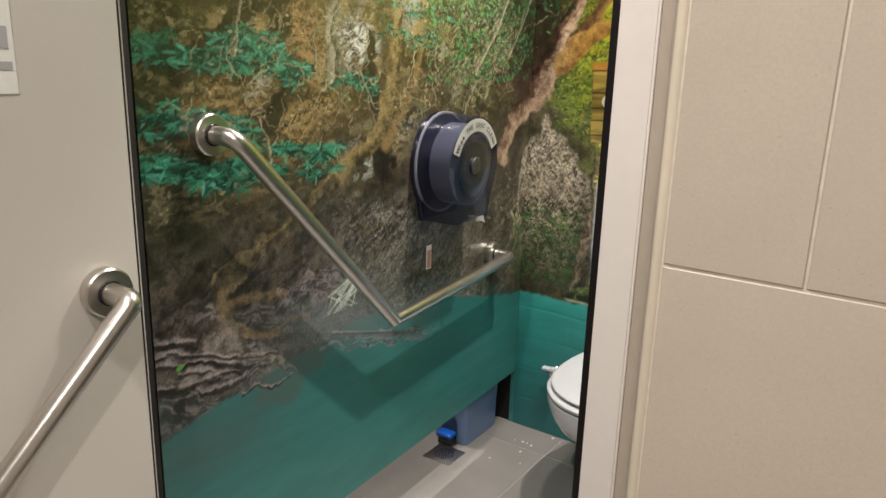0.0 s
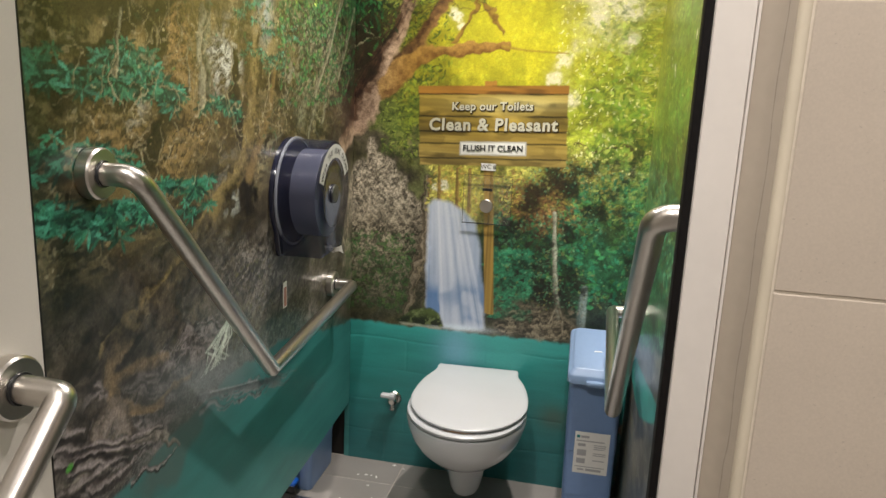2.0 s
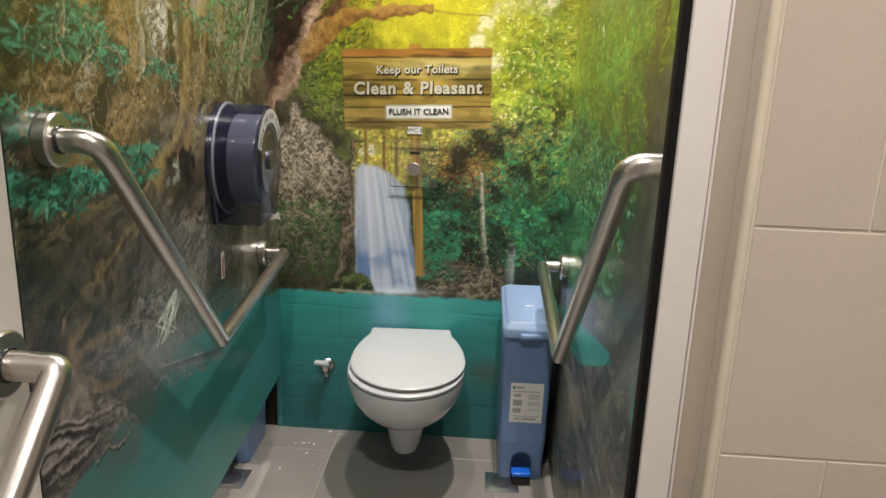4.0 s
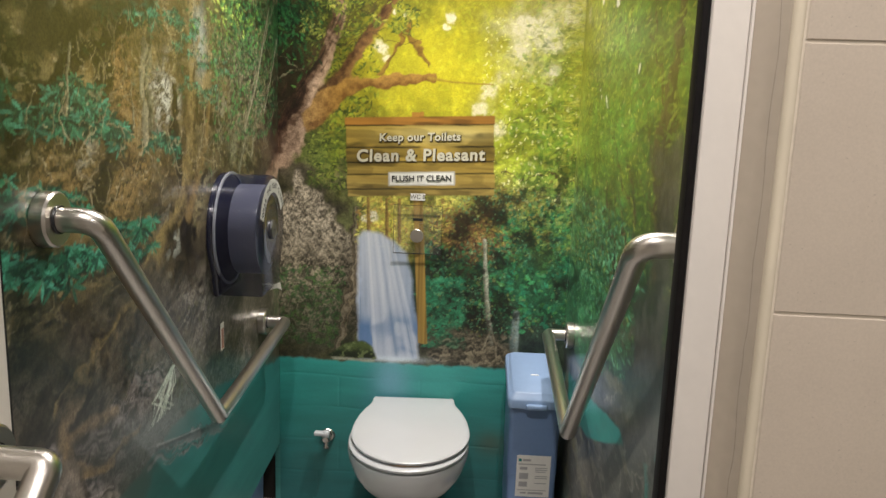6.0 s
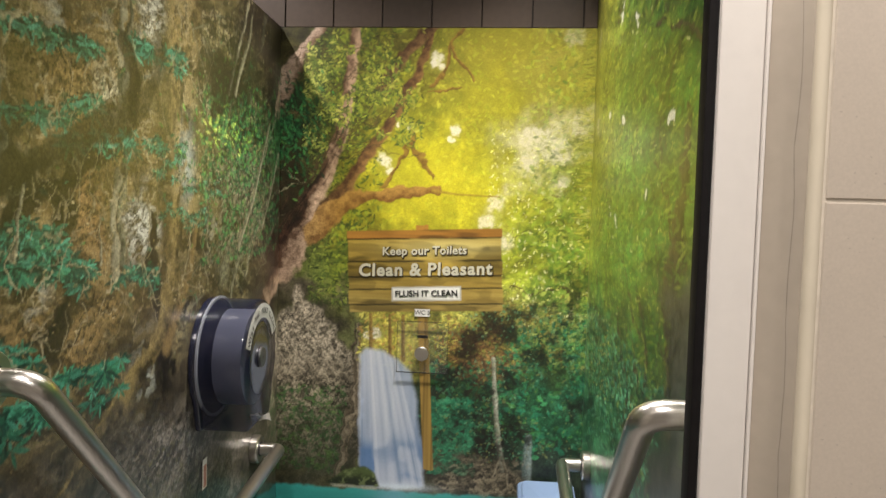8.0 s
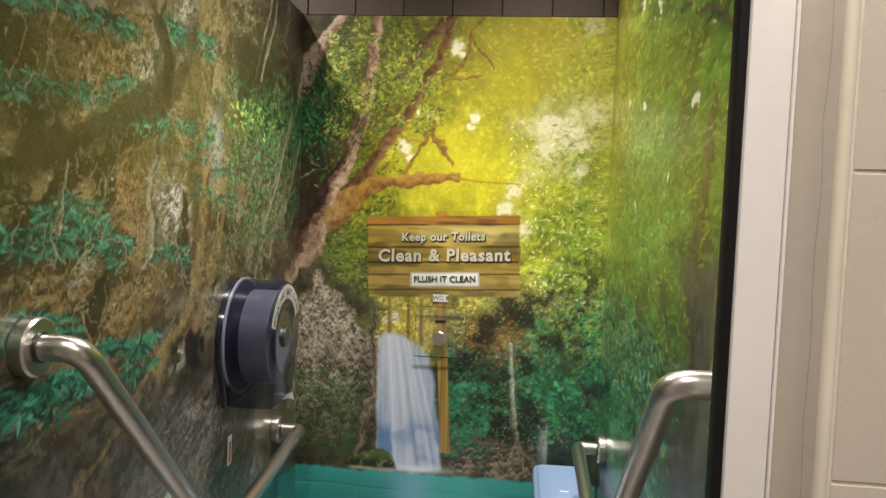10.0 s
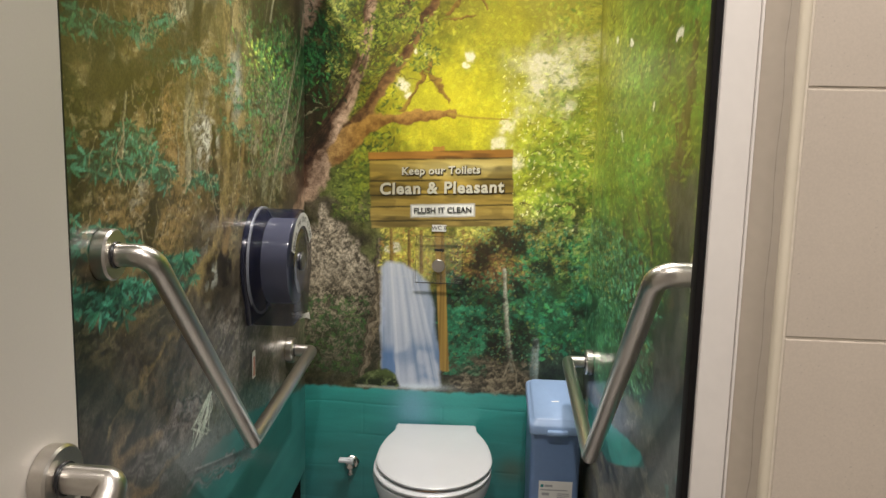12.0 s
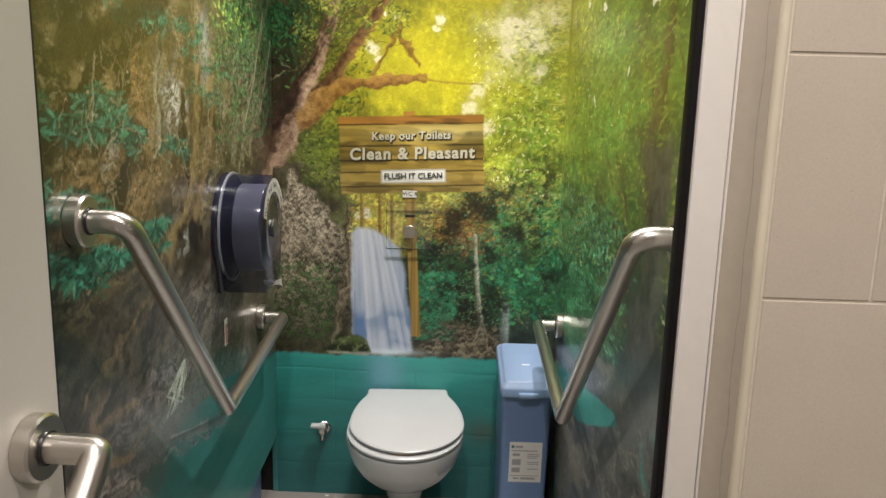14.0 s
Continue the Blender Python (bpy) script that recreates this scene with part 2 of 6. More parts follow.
def inside(points, rough=0.03, soft=0.006, drawn=False):
    """Ragged polygon as a mask; drawn: the raggedness is drawn out sideways."""
    wz, fine = (LONG_WARP, LONG_FINE) if drawn else (WARP_Z, FINE)
    x, y = UU + WARP_U * rough * (5 if drawn else 2) + (fine - 0.5) * rough * 0.5, ZZ + wz * rough * 2 + (fine - 0.5) * rough * 0.5
    m = np.zeros(UU.shape, bool)
    for (ax, ay), (bx, by) in zip(points, points[1:] + points[:1]):
        if ay != by:
            m ^= ((ay > y) != (by > y)) & (x < (bx - ax) * (y - ay) / (by - ay) + ax)
    f = m.astype(float)
    k = max(1, int(soft / STEP))
    for axis in (0, 1):
        f = sum(np.roll(f, s, axis) for s in range(-k, k + 1)) / (2 * k + 1)
    return f


def stroke(points, w0, w1, dark, light, rough=0.25, soft=0.3, lit=-1, alpha=1.0, wobble=0.0, wide=1.0):
    """A limb: tapering from w0 to w1, lit from one side; wide: how far the picture is drawn out sideways."""
    global IMG
    us, zs = [p[0] for p in points], [p[1] for p in points]
    pad = (max(w0, w1) + 0.02) * wide
    i0, i1 = max(0, int((min(us) - pad - U0) / STEP)), min(NU, int((max(us) + pad - U0) / STEP) + 1)
    j0, j1 = max(0, int((min(zs) - pad) / STEP)), min(NZ, int((max(zs) + pad) / STEP) + 1)
    if i1 <= i0 or j1 <= j0:
        return
    sl = (slice(j0, j1), slice(i0, i1))
    x, y = (UU[sl] + WARP_U[sl] * wobble * wide) / wide, ZZ[sl] + WARP_Z[sl] * wobble
    points = [(u / wide, z) for u, z in points]
    best, side, along = np.full(x.shape, 9.0), np.zeros(x.shape), np.zeros(x.shape)
    n = len(points) - 1
    for k, ((ax, ay), (bx, by)) in enumerate(zip(points, points[1:])):
        dx, dy = bx - ax, by - ay
        ll = math.hypot(dx, dy) + 1e-9
        t = np.clip(((x - ax) * dx + (y - ay) * dy) / ll ** 2, 0, 1)
        d = np.hypot(x - ax - t * dx, y - ay - t * dy)
        s = ((x - ax) * dy - (y - ay) * dx) / ll
        near = d < best
        best, side, along = np.where(near, d, best), np.where(near, s, side), np.where(near, (k + t) / n, along)
    w = (w0 + (w1 - w0) * along) * 0.5 * (1 + rough * (MID[sl] - 0.5) * 2)
    mask = alpha * (1 - smooth(best / w, 1 - soft, 1 + soft))
    shade = np.clip(0.5 + lit * side / w * 0.5 + (FINE[sl] - 0.5) * 0.9 + (MID[sl] - 0.5) * 0.5, 0, 1)[..., None]
    c = rgb(dark) * (1 - shade) + rgb(light) * shade
    IMG[sl] = IMG[sl] * (1 - mask[..., None]) + c * mask[..., None]


def leaf(u, z, length, width, angle, colour, alpha=0.9, wide=1.0):
    r = length * 0.55
    i0, i1 = max(0, int((u - r * wide - U0) / STEP)), min(NU, int((u + r * wide - U0) / STEP) + 2)
    j0, j1 = max(0, int((z - r) / STEP)), min(NZ, int((z + r) / STEP) + 2)
    if i1 <= i0 or j1 <= j0:
        return
    x, y = (UU[j0:j1, i0:i1] - u) / wide, ZZ[j0:j1, i0:i1] - z
    c, s = math.cos(angle), math.sin(angle)
    a, b = (x * c + y * s) / (length * 0.5), (y * c - x * s) / (width * 0.5)
    d = np.abs(b) + a * a
    m = alpha * np.clip((1.15 - d) * 2.2, 0, 1)
    m = m[..., None]
    IMG[j0:j1, i0:i1] = IMG[j0:j1, i0:i1] * (1 - m) + colour * m


def spray(count, ulo, uhi, zlo, zhi, size, codes, where=None, droop=0.0, alpha=0.85, local=0.0, spread=0.5, flat=0.35, wide=1.0):
    """Scattered small leaves; local: how far they take the colour that lies there."""
    cols = [rgb(c) for c in codes]
    for _ in range(count):
        u, z = rng.uniform(ulo, uhi), rng.uniform(zlo, zhi)
        i, j = int((u - U0) / STEP), int(z / STEP)
        if not (0 <= i < NU and 0 <= j < NZ) or (where is not None and rng.random() > where[j, i]):
            continue
        c = cols[rng.integers(len(cols))] * rng.uniform(0.6, 1.45)
        if local:
            c = c * (1 - local) + IMG[j, i] * rng.uniform(0.45, 1.9) * local
        ln = size * rng.uniform(0.5, 1.5)
        leaf(u, z, ln, ln * rng.uniform(0.7, 1.3) * flat, droop + rng.normal(0, spread), c, alpha, wide)


def fan(u, z, reach, codes, blades=7, tilt=0.0):
    """A whorl of long leaves round one twig, seen from the side."""
    cols = [rgb(c) for c in codes]
    tint = rng.uniform(0.55, 1.35)
    for k in range(blades):
        a = tilt + math.tau * (k + rng.uniform(-0.25, 0.25)) / blades
        ln = reach * rng.uniform(0.75, 1.15)
        dx, dz = math.cos(a), math.sin(a) * 0.42 - 0.12
        c = cols[rng.integers(len(cols))] * tint * rng.uniform(0.8, 1.25)
        leaf(u + dx * ln * 0.5, z + dz * ln * 0.5, ln * math.hypot(dx, dz), reach * 0.165, math.atan2(dz, dx), c, 0.92)


def bough(u0, u1, z, sag, count, reach, codes):
    """A spreading layer of leaf fans."""
    for _ in range(int(count * 1.5)):
        f = rng.random()
        u = u0 + (u1 - u0) * f
        zz = z - sag * f + rng.normal(0, 0.012)
        fan(u, zz, reach * rng.uniform(0.40, 0.75), codes, rng.integers(6, 10), rng.uniform(0, 1))


def cells(cu, cz, seed, warp=0.5, slant=0.0):
    """Cracked stone: distance from the crack, and a tone for each stone, both 0 to 1."""
    g = np.random.default_rng(seed)
    zz = ZZ - slant * UU
    x = (UU - U0 + WARP_U * warp * cu * 3 + (FINE - 0.5) * cu * warp) / cu + 2
    y = (zz - zz.min() + WARP_Z * warp * cz * 3 + (FINE - 0.5) * cz * warp) / cz + 2
    nx, ny = int(x.max()) + 4, int(y.max()) + 4
    jx, jy, tone = g.random((ny, nx)), g.random((ny, nx)), g.random((ny, nx))
    xi, yi = x.astype(int), y.astype(int)
    first, second, own = np.full(x.shape, 9.0), np.full(x.shape, 9.0), np.zeros(x.shape)
    for dy in (-1, 0, 1):
        for dx in (-1, 0, 1):
            cx, cy = xi + dx, yi + dy
            d = np.hypot(x - cx - jx[cy, cx], y - cy - jy[cy, cx])
            near = d < first
            second = np.where(near, first, np.minimum(second, d))
            own = np.where(near, tone[cy, cx], own)
            first = np.where(near, d, first)
    return np.clip((second - first) * 2.2, 0, 1), own


def stones(mask, cu, cz, seed, dark, light, strength=0.8, slant=0.0, crack=0.16, warp=0.5):
    """Lay cracked stone, each piece lit on its upper side."""
    edge, own = cells(cu, cz, seed, warp, slant)
    up = np.clip((np.roll(edge, 2, 0) - np.roll(edge, -2, 0)) * 1.6, -0.5, 0.5)
    tone = np.clip(0.15 + 0.75 * own + up * 0.7 + (FINE - 0.5) * 0.7, 0, 1)
    lay(mask * strength * (0.45 + 0.55 * smooth(own + MID * 0.4, 0.2, 0.7)), rgb(dark) * (1 - tone[..., None]) + rgb(light) * tone[..., None])
    lay(mask * smooth(edge, crack, crack * 0.3) * 0.75, "#120e08")


# broad fields of colour, wall by wall
left_field = wash([
    (-1.60, 1.95, "#4a4a1c"), (-1.30, 2.00, "#54481f"), (-0.95, 2.00, "#5b5126"), (-0.60, 2.02, "#3d3a1c"), (-0.25, 2.05, "#2c2614"),
    (-1.60, 1.60, "#3b3a1a"), (-1.30, 1.60, "#5d4a20"), (-1.00, 1.65, "#5c4d26"), (-0.70, 1.65, "#5f5a2c"), (-0.35, 1.62, "#3f4a20"),
    (-1.60, 1.30, "#33331b"), (-1.30, 1.35, "#5a4a22"), (-0.95, 1.35, "#4e4020"), (-0.60, 1.35, "#39301a"), (-0.15, 1.35, "#2e2114"),
    (-1.60, 1.05, "#2d2a18"), (-1.20, 1.05, "#37311f"), (-0.80, 1.05, "#3a352a"), (-0.40, 1.00, "#3c3524"), (-0.10, 0.95, "#40392a"),
    (-1.60, 0.85, "#3a352c"), (-1.10, 0.90, "#37312a"), (-0.60, 0.80, "#35312a"), (-0.20, 0.70, "#3a3a26"), (-1.60, 0.60, "#3f4a42")], 0.25)
back_field = wash([
    (0.05, 2.10, "#4f4a1e"), (0.30, 2.10, "#76702a"), (0.60, 2.08, "#9c9430"), (0.95, 2.10, "#a8a23c"),
    (0.03, 1.85, "#27381a"), (0.25, 1.90, "#777a28"), (0.48, 1.85, "#b9b427"), (0.70, 1.90, "#b5ae28"), (0.92, 1.85, "#a9ab3a"),
    (0.05, 1.60, "#3a2c18"), (0.25, 1.62, "#8f8a26"), (0.45, 1.66, "#d6cf1c"), (0.62, 1.68, "#d9d124"), (0.80, 1.60, "#bcc22e"), (0.98, 1.60, "#7f9a2c"),
    (0.15, 1.40, "#5e6a22"), (0.45, 1.45, "#cfc522"), (0.75, 1.40, "#a9b42c"), (0.95, 1.35, "#5f8428"),
    (0.10, 1.15, "#4b4432"), (0.25, 1.12, "#5c6030"), (0.42, 1.10, "#b3a826"), (0.60, 1.12, "#8a8a28"), (0.72, 1.08, "#6e5426"), (0.92, 1.12, "#3c7030"),
    (0.10, 0.80, "#3a3326"), (0.60, 0.88, "#22462a"), (0.75, 0.90, "#2f4a2a"), (0.92, 0.85, "#1d6038"), (0.70, 0.68, "#4a4433"), (0.95, 0.66, "#2d3f2c")], 0.16)
# canopy darkened up the wall: dimmer lamplight there is put into the ink
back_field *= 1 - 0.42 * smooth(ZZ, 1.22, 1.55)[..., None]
right_field = wash([
    (1.10, 2.20, "#c3bd55"), (1.30, 2.20, "#b5bb44"), (1.70, 2.15, "#86a236"), (2.20, 2.10, "#6d9636"), (2.65, 2.10, "#5d8a30"),
    (1.10, 1.85, "#a9ae3c"), (1.35, 1.85, "#9cae36"), (1.80, 1.80, "#6d9634"), (2.30, 1.75, "#4f8a30"), (2.65, 1.75, "#4d8030"),
    (1.10, 1.50, "#6f9030"), (1.50, 1.50, "#68902e"), (2.00, 1.45, "#4d822e"), (2.50, 1.40, "#3f742c"),
    (1.10, 1.15, "#3f742e"), (1.50, 1.15, "#3a7034"), (2.00, 1.12, "#33602c"), (2.50, 1.10, "#324a28"),
    (1.15, 0.85, "#1f6a3c"), (1.50, 0.92, "#2b6f40"), (1.95, 0.98, "#2d5a38"), (2.40, 0.85, "#3f3f36"),
    (1.20, 0.60, "#3a3a34"), (1.70, 0.50, "#38382f"), (2.30, 0.55, "#403f35"), (1.20, 0.20, "#3c5048"), (1.90, 0.15, "#3d4438"), (2.50, 0.20, "#42423a")], 0.25)
right_field *= 1 - 0.35 * (smooth(UU, 1.6, 2.3) * smooth(ZZ, 1.75, 1.3))[..., None]
# upper part dimmed in the ink to offset the strong downlight
right_field *= 0.86 - 0.12 * smooth(ZZ, 1.5, 2.0)[..., None]
# lamplight by the top back corner, put into the colours
right_field *= 1 + 0.5 * (smooth(UU, 1.9, 1.15) * smooth(ZZ, 1.55, 1.85))[..., None]
wl, wr = smooth(UU, 0.06, -0.10), smooth(UU, WIDE - 0.10, WIDE + 0.10)
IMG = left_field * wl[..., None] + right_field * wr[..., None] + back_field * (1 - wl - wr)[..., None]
WIDE_MID, WIDE_FINE = fbm(0.05, 84, 4, 4.0), fbm(0.014, 74, 3, 4.0)
mid_mix, fine_mix = MID * (1 - wr) + WIDE_MID * wr, FINE * (1 - wr) + WIDE_FINE * wr
IMG = IMG * (0.45 + 1.1 * mid_mix[..., None]) * (0.55 + 0.9 * fine_mix[..., None]) * (0.75 + 0.5 * BIG[..., None])

# rocky hillside of the left wall: ledges, ochre stone, pale stone
ledge = fbm(0.05, 120, 5, 2.6)
hill = smooth(UU, -0.05, -0.25) * smooth(ZZ, 1.05, 1.25)
crease = 1 - np.abs(fbm(0.10, 122, 5, 1.7) * 2 - 1)
IMG = IMG * (1 - hill[..., None] * (1 - (0.30 + 1.15 * ledge[..., None]) * (1.25 - 0.95 * crease[..., None] ** 3)))
lay(hill * smooth(ledge, 0.50, 0.95) * 0.45, "#94793e")
lay(hill * smooth(ledge, 0.42, 0.10) * 0.30, "#1a170b")
pale = np.zeros_like(UU)
for u, z, r in ((-0.99, 1.50, 0.055), (-0.98, 1.86, 0.06), (-1.36, 1.37, 0.03), (-1.14, 1.70, 0.045), (-1.05, 1.45, 0.045), (-1.16, 1.87, 0.04), (-0.99, 1.20, 0.06), (-1.30, 1.86, 0.05), (-0.60, 1.45, 0.05), (-0.95, 2.02, 0.07)):
    pale = np.maximum(pale, np.exp(-((UU - u) ** 2 + ((ZZ - z) * 0.8) ** 2) / r ** 2))
lay(pale * smooth(fbm(0.022, 130, 3, 1.8), 0.52, 0.62) * 0.9, "#b4b8a8")
och = np.zeros_like(UU)
for u, z, r in ((-1.23, 1.50, 0.09), (-1.22, 1.40, 0.08), (-1.33, 1.69, 0.07), (-1.22, 1.73, 0.07), (-1.24, 1.52, 0.06), (-1.40, 1.55, 0.07), (-1.15, 1.95, 0.14), (-1.42, 1.88, 0.10)):
    och = np.maximum(och, np.exp(-((UU - u) ** 2 + (ZZ - z) ** 2) / r ** 2))
lay(och * smooth(ledge, 0.40, 0.62) * 0.65, "#9a7c42")
chip = fbm(0.024, 320, 3, 1.5)
lay(och * smooth(chip, 0.60, 0.72) * 0.6, "#b59a62")
lay(och * smooth(chip, 0.36, 0.26) * 0.7, "#241a0b")
lay(hill * smooth(fbm(0.014, 330, 2, 1.8), 0.74, 0.84) * smooth(BIG, 0.35, 0.6) * 0.6, "#a59a6a")

strata = fbm(0.020, 125, 3, 3.2)
lay(hill * smooth(strata, 0.55, 0.95) * 0.45, "#a08e58")
lay(hill * smooth(strata, 0.45, 0.10) * 0.55, "#131108")
twig = np.abs(fbm(0.05, 127, 3, 1.5) - 0.5)
lay(hill * smooth(twig, 0.016, 0.0) * smooth(BIG, 0.35, 0.6) * 0.45, "#8f8a62")

ridge = 1 - np.abs(fbm(0.055, 400, 4, 1.5) * 2 - 1)
IMG = IMG * (1 + 0.38 * hill[..., None])
lay(hill * smooth(ridge, 0.84, 0.97) * 0.75, "#120e06")
ridge = 1 - np.abs(fbm(0.034, 410, 3, 1.8) * 2 - 1)
lay(hill * smooth(ridge, 0.88, 0.98) * smooth(MID, 0.40, 0.60) * 0.6, "#b3a270")
spray(5200, -1.66, -0.06, 1.12, 2.12, 0.013, ("#8a7440", "#a8925a", "#2a200e", "#1a140a", "#6a6a34", "#c0b48a"), where=hill * (0.3 + 0.7 * smooth(BIG, 0.35, 0.6)), alpha=0.7, local=0.25, spread=0.7, flat=0.55)

veil = hill * (0.30 + 0.35 * smooth(fbm(0.16, 500, 3), 0.40, 0.60))
soft_hill = left_field * (0.65 + 0.85 * BIG[..., None]) * (0.80 + 0.60 * MID[..., None])
IMG = IMG * (1 - veil[..., None]) + soft_hill * veil[..., None]


def patch(points, rough=0.04, soft=0.02):
    return inside(points, rough, soft)


# rock faces in the hillside
face_high = patch([(-1.40, 1.70), (-1.33, 1.77), (-1.22, 1.80), (-1.10, 1.80), (-1.05, 1.74), (-1.12, 1.68), (-1.26, 1.64), (-1.38, 1.66)])
stones(face_high, 0.050, 0.032, 510, "#33270f", "#a18246", 0.75, 0.15)
for pts, lo, hi, cu, cz, seed in (
        ([(-1.30, 1.60), (-1.20, 1.61), (-1.17, 1.52), (-1.19, 1.46), (-1.32, 1.47)], "#33240e", "#a98348", 0.050, 0.018, 511),
        ([(-1.08, 1.56), (-1.00, 1.57), (-0.91, 1.50), (-0.93, 1.42), (-1.07, 1.41)], "#2a2416", "#d3d4c2", 0.034, 0.014, 512),
        ([(-1.05, 1.96), (-0.90, 1.97), (-0.89, 1.86), (-1.03, 1.85)], "#2a2416", "#d6d5be", 0.040, 0.016, 513),
        ([(-1.18, 1.78), (-1.07, 1.76), (-1.10, 1.67), (-1.17, 1.67)], "#2a2416", "#c5c09c", 0.018, 0.013, 514),
        ([(-1.45, 1.60), (-1.38, 1.58), (-1.36, 1.52), (-1.46, 1.50)], "#231c0f", "#8d8a68", 0.040, 0.015, 515),
        ([(-1.52, 1.36), (-1.18, 1.38), (-1.12, 1.30), (-1.22, 1.24), (-1.48, 1.28)], "#2e240f", "#94783f", 0.050, 0.026, 516),
        ([(-1.32, 2.02), (-1.10, 2.04), (-1.08, 1.90), (-1.30, 1.86)], "#2b2110", "#8f7a44", 0.050, 0.022, 517),
        ([(-0.62, 1.62), (-0.28, 1.68), (-0.20, 1.46), (-0.55, 1.34)], "#221c10", "#8c8a66", 0.036, 0.020, 518)):
    stones(patch(pts), cu, cz, seed, lo, hi, 0.8, 0.1)

# dark bent trees, the ochre root tree, slim pale stems
stroke([(-1.52, 2.2), (-1.52, 1.68), (-1.42, 1.58), (-1.30, 1.52), (-1.26, 1.40), (-1.34, 1.30)], 0.10, 0.05, "#1c1a0c", "#3c3418", 0.5, 0.5, wobble=0.06)
stroke([(-1.08, 1.80), (-1.04, 1.75), (-1.06, 1.69), (-1.16, 1.63), (-1.27, 1.58), (-1.42, 1.50), (-1.55, 1.42)], 0.040, 0.055, "#17130a", "#3a2f1a", 0.5, wobble=0.05)
lay(inside([(-0.72, 1.92), (-0.42, 1.86), (-0.44, 1.78), (-0.64, 1.74), (-0.74, 1.78)], 0.02, 0.01) * 0.7, "#1a160c")
stroke([(-0.90, 1.10), (-0.92, 1.30), (-0.98, 1.40), (-0.95, 1.52)], 0.08, 0.03, "#1a160d", "#30281a", 0.5, wobble=0.05)
stroke([(-0.74, 2.25), (-0.79, 1.92), (-0.82, 1.76), (-0.80, 1.60), (-0.83, 1.44), (-0.90, 1.30), (-1.02, 1.18), (-1.22, 1.08), (-1.50, 0.98)], 0.15, 0.03, "#3d3318", "#8f7a42", 0.35, 0.25, 1, wobble=0.05)
bark = np.exp(-((UU + 0.80 + 0.06 * (ZZ - 1.7)) / 0.075) ** 4) * smooth(ZZ, 1.35, 1.45)
lay(bark * smooth(fbm(0.03, 310, 4, 1.6), 0.52, 0.70) * 0.6, "#a3905c")
lay(bark * smooth(fbm(0.035, 315, 4, 0.6), 0.44, 0.28) * 0.75, "#1d170b")
lay(bark * np.exp(-(((UU + 0.79) / 0.05) ** 2 + ((ZZ - 1.62) / 0.085) ** 2)) * smooth(fbm(0.03, 318, 3, 0.7), 0.30, 0.55) * 0.75, "#9fb0a8")
stroke([(-0.72, 1.50), (-0.78, 1.35), (-0.90, 1.22)], 0.02, 0.035, "#64502c", "#94783e", 0.6, 0.6, alpha=0.8)
for pts, w in (([(-1.08, 1.78), (-1.09, 1.60), (-1.10, 1.42)], 0.022), ([(-1.12, 2.25), (-1.07, 1.95), (-1.08, 1.76)], 0.026),
               ([(-1.44, 1.72), (-1.45, 1.58)], 0.012), ([(-0.07, 1.82), (-0.22, 1.66), (-0.32, 1.55), (-0.42, 1.42), (-0.50, 1.27)], 0.019),
               ([(-0.07, 1.62), (-0.21, 1.51), (-0.31, 1.42), (-0.37, 1.33)], 0.018), ([(-0.33, 2.12), (-0.41, 1.99), (-0.47, 1.90), (-0.50, 1.82)], 0.024),
               ([(-0.17, 2.12), (-0.22, 2.0)], 0.018)):
    stroke(pts, w * 0.8, w * 0.95, "#2f2f1e", "#77765a", 0.5, 0.4, wobble=0.04)
stroke([(-0.42, 1.66), (-0.52, 1.60), (-0.44, 1.56), (-0.30, 1.54)], 0.006, 0.004, "#8a8466", "#a89f80", alpha=0.8)
for _ in range(60):
    u, z = rng.uniform(-0.70, -0.05), rng.uniform(1.30, 2.1)
    stroke([(u, z), (u + rng.normal(0, 0.06), z - rng.uniform(0.02, 0.12)), (u + rng.normal(0, 0.08), z - rng.uniform(0.1, 0.2))], 0.005, 0.003, "#45452e", "#8a8c6e", alpha=0.55)
lay(inside([(-0.68, 1.90), (-0.40, 1.94), (-0.33, 1.82), (-0.46, 1.77), (-0.66, 1.77)], 0.03, 0.02) * 0.75, "#241f11")
dark_hollow = inside([(-0.40, 2.12), (-0.02, 2.12), (0.03, 1.92), (-0.12, 1.86), (-0.48, 1.82)], 0.04, 0.03)
lay(dark_hollow * 0.4, "#17140c")
lay(inside([(-0.36, 1.34), (-0.02, 1.60), (0.05, 1.50), (0.0, 1.22), (-0.24, 1.14)], 0.03, 0.02) * 0.6, "#2a1c12")

# lower slope: stones, leaf litter, roots
slope = smooth(UU, 0.0, -0.1) * smooth(1.13 + 0.03 * np.sin(UU * 9) - ZZ, 0.0, 0.08)
run = ZZ - 0.42 * UU                                   # the beds rise to the right
g = np.random.default_rng(141)
bed = np.interp(run.ravel(), np.linspace(0, 3.2, 260), g.random(260)).reshape(UU.shape)
grit = fbm(0.035, 140, 5, 1.8)
tone = 0.55 * grit + 0.45 * bed
IMG = IMG * (1 - slope[..., None] * (1 - (0.48 + 1.55 * tone[..., None])))
stones(slope * smooth(MID + 0.3 * BIG, 0.45, 0.85), 0.030, 0.020, 520, "#2a231a", "#85786a", 0.40, 0.30, 0.08, 1.2)
stones(slope * smooth(UU, -0.15, -0.6) * smooth(UU, -1.3, -0.9), 0.022, 0.012, 521, "#1f1912", "#aaa08e", 0.55, 0.30, 0.12, 1.2)
lay(slope * smooth(tone, 0.58, 0.85) * 0.25, "#8a7d6a")
lay(slope * smooth(tone, 0.42, 0.20) * 0.55, "#17140f")
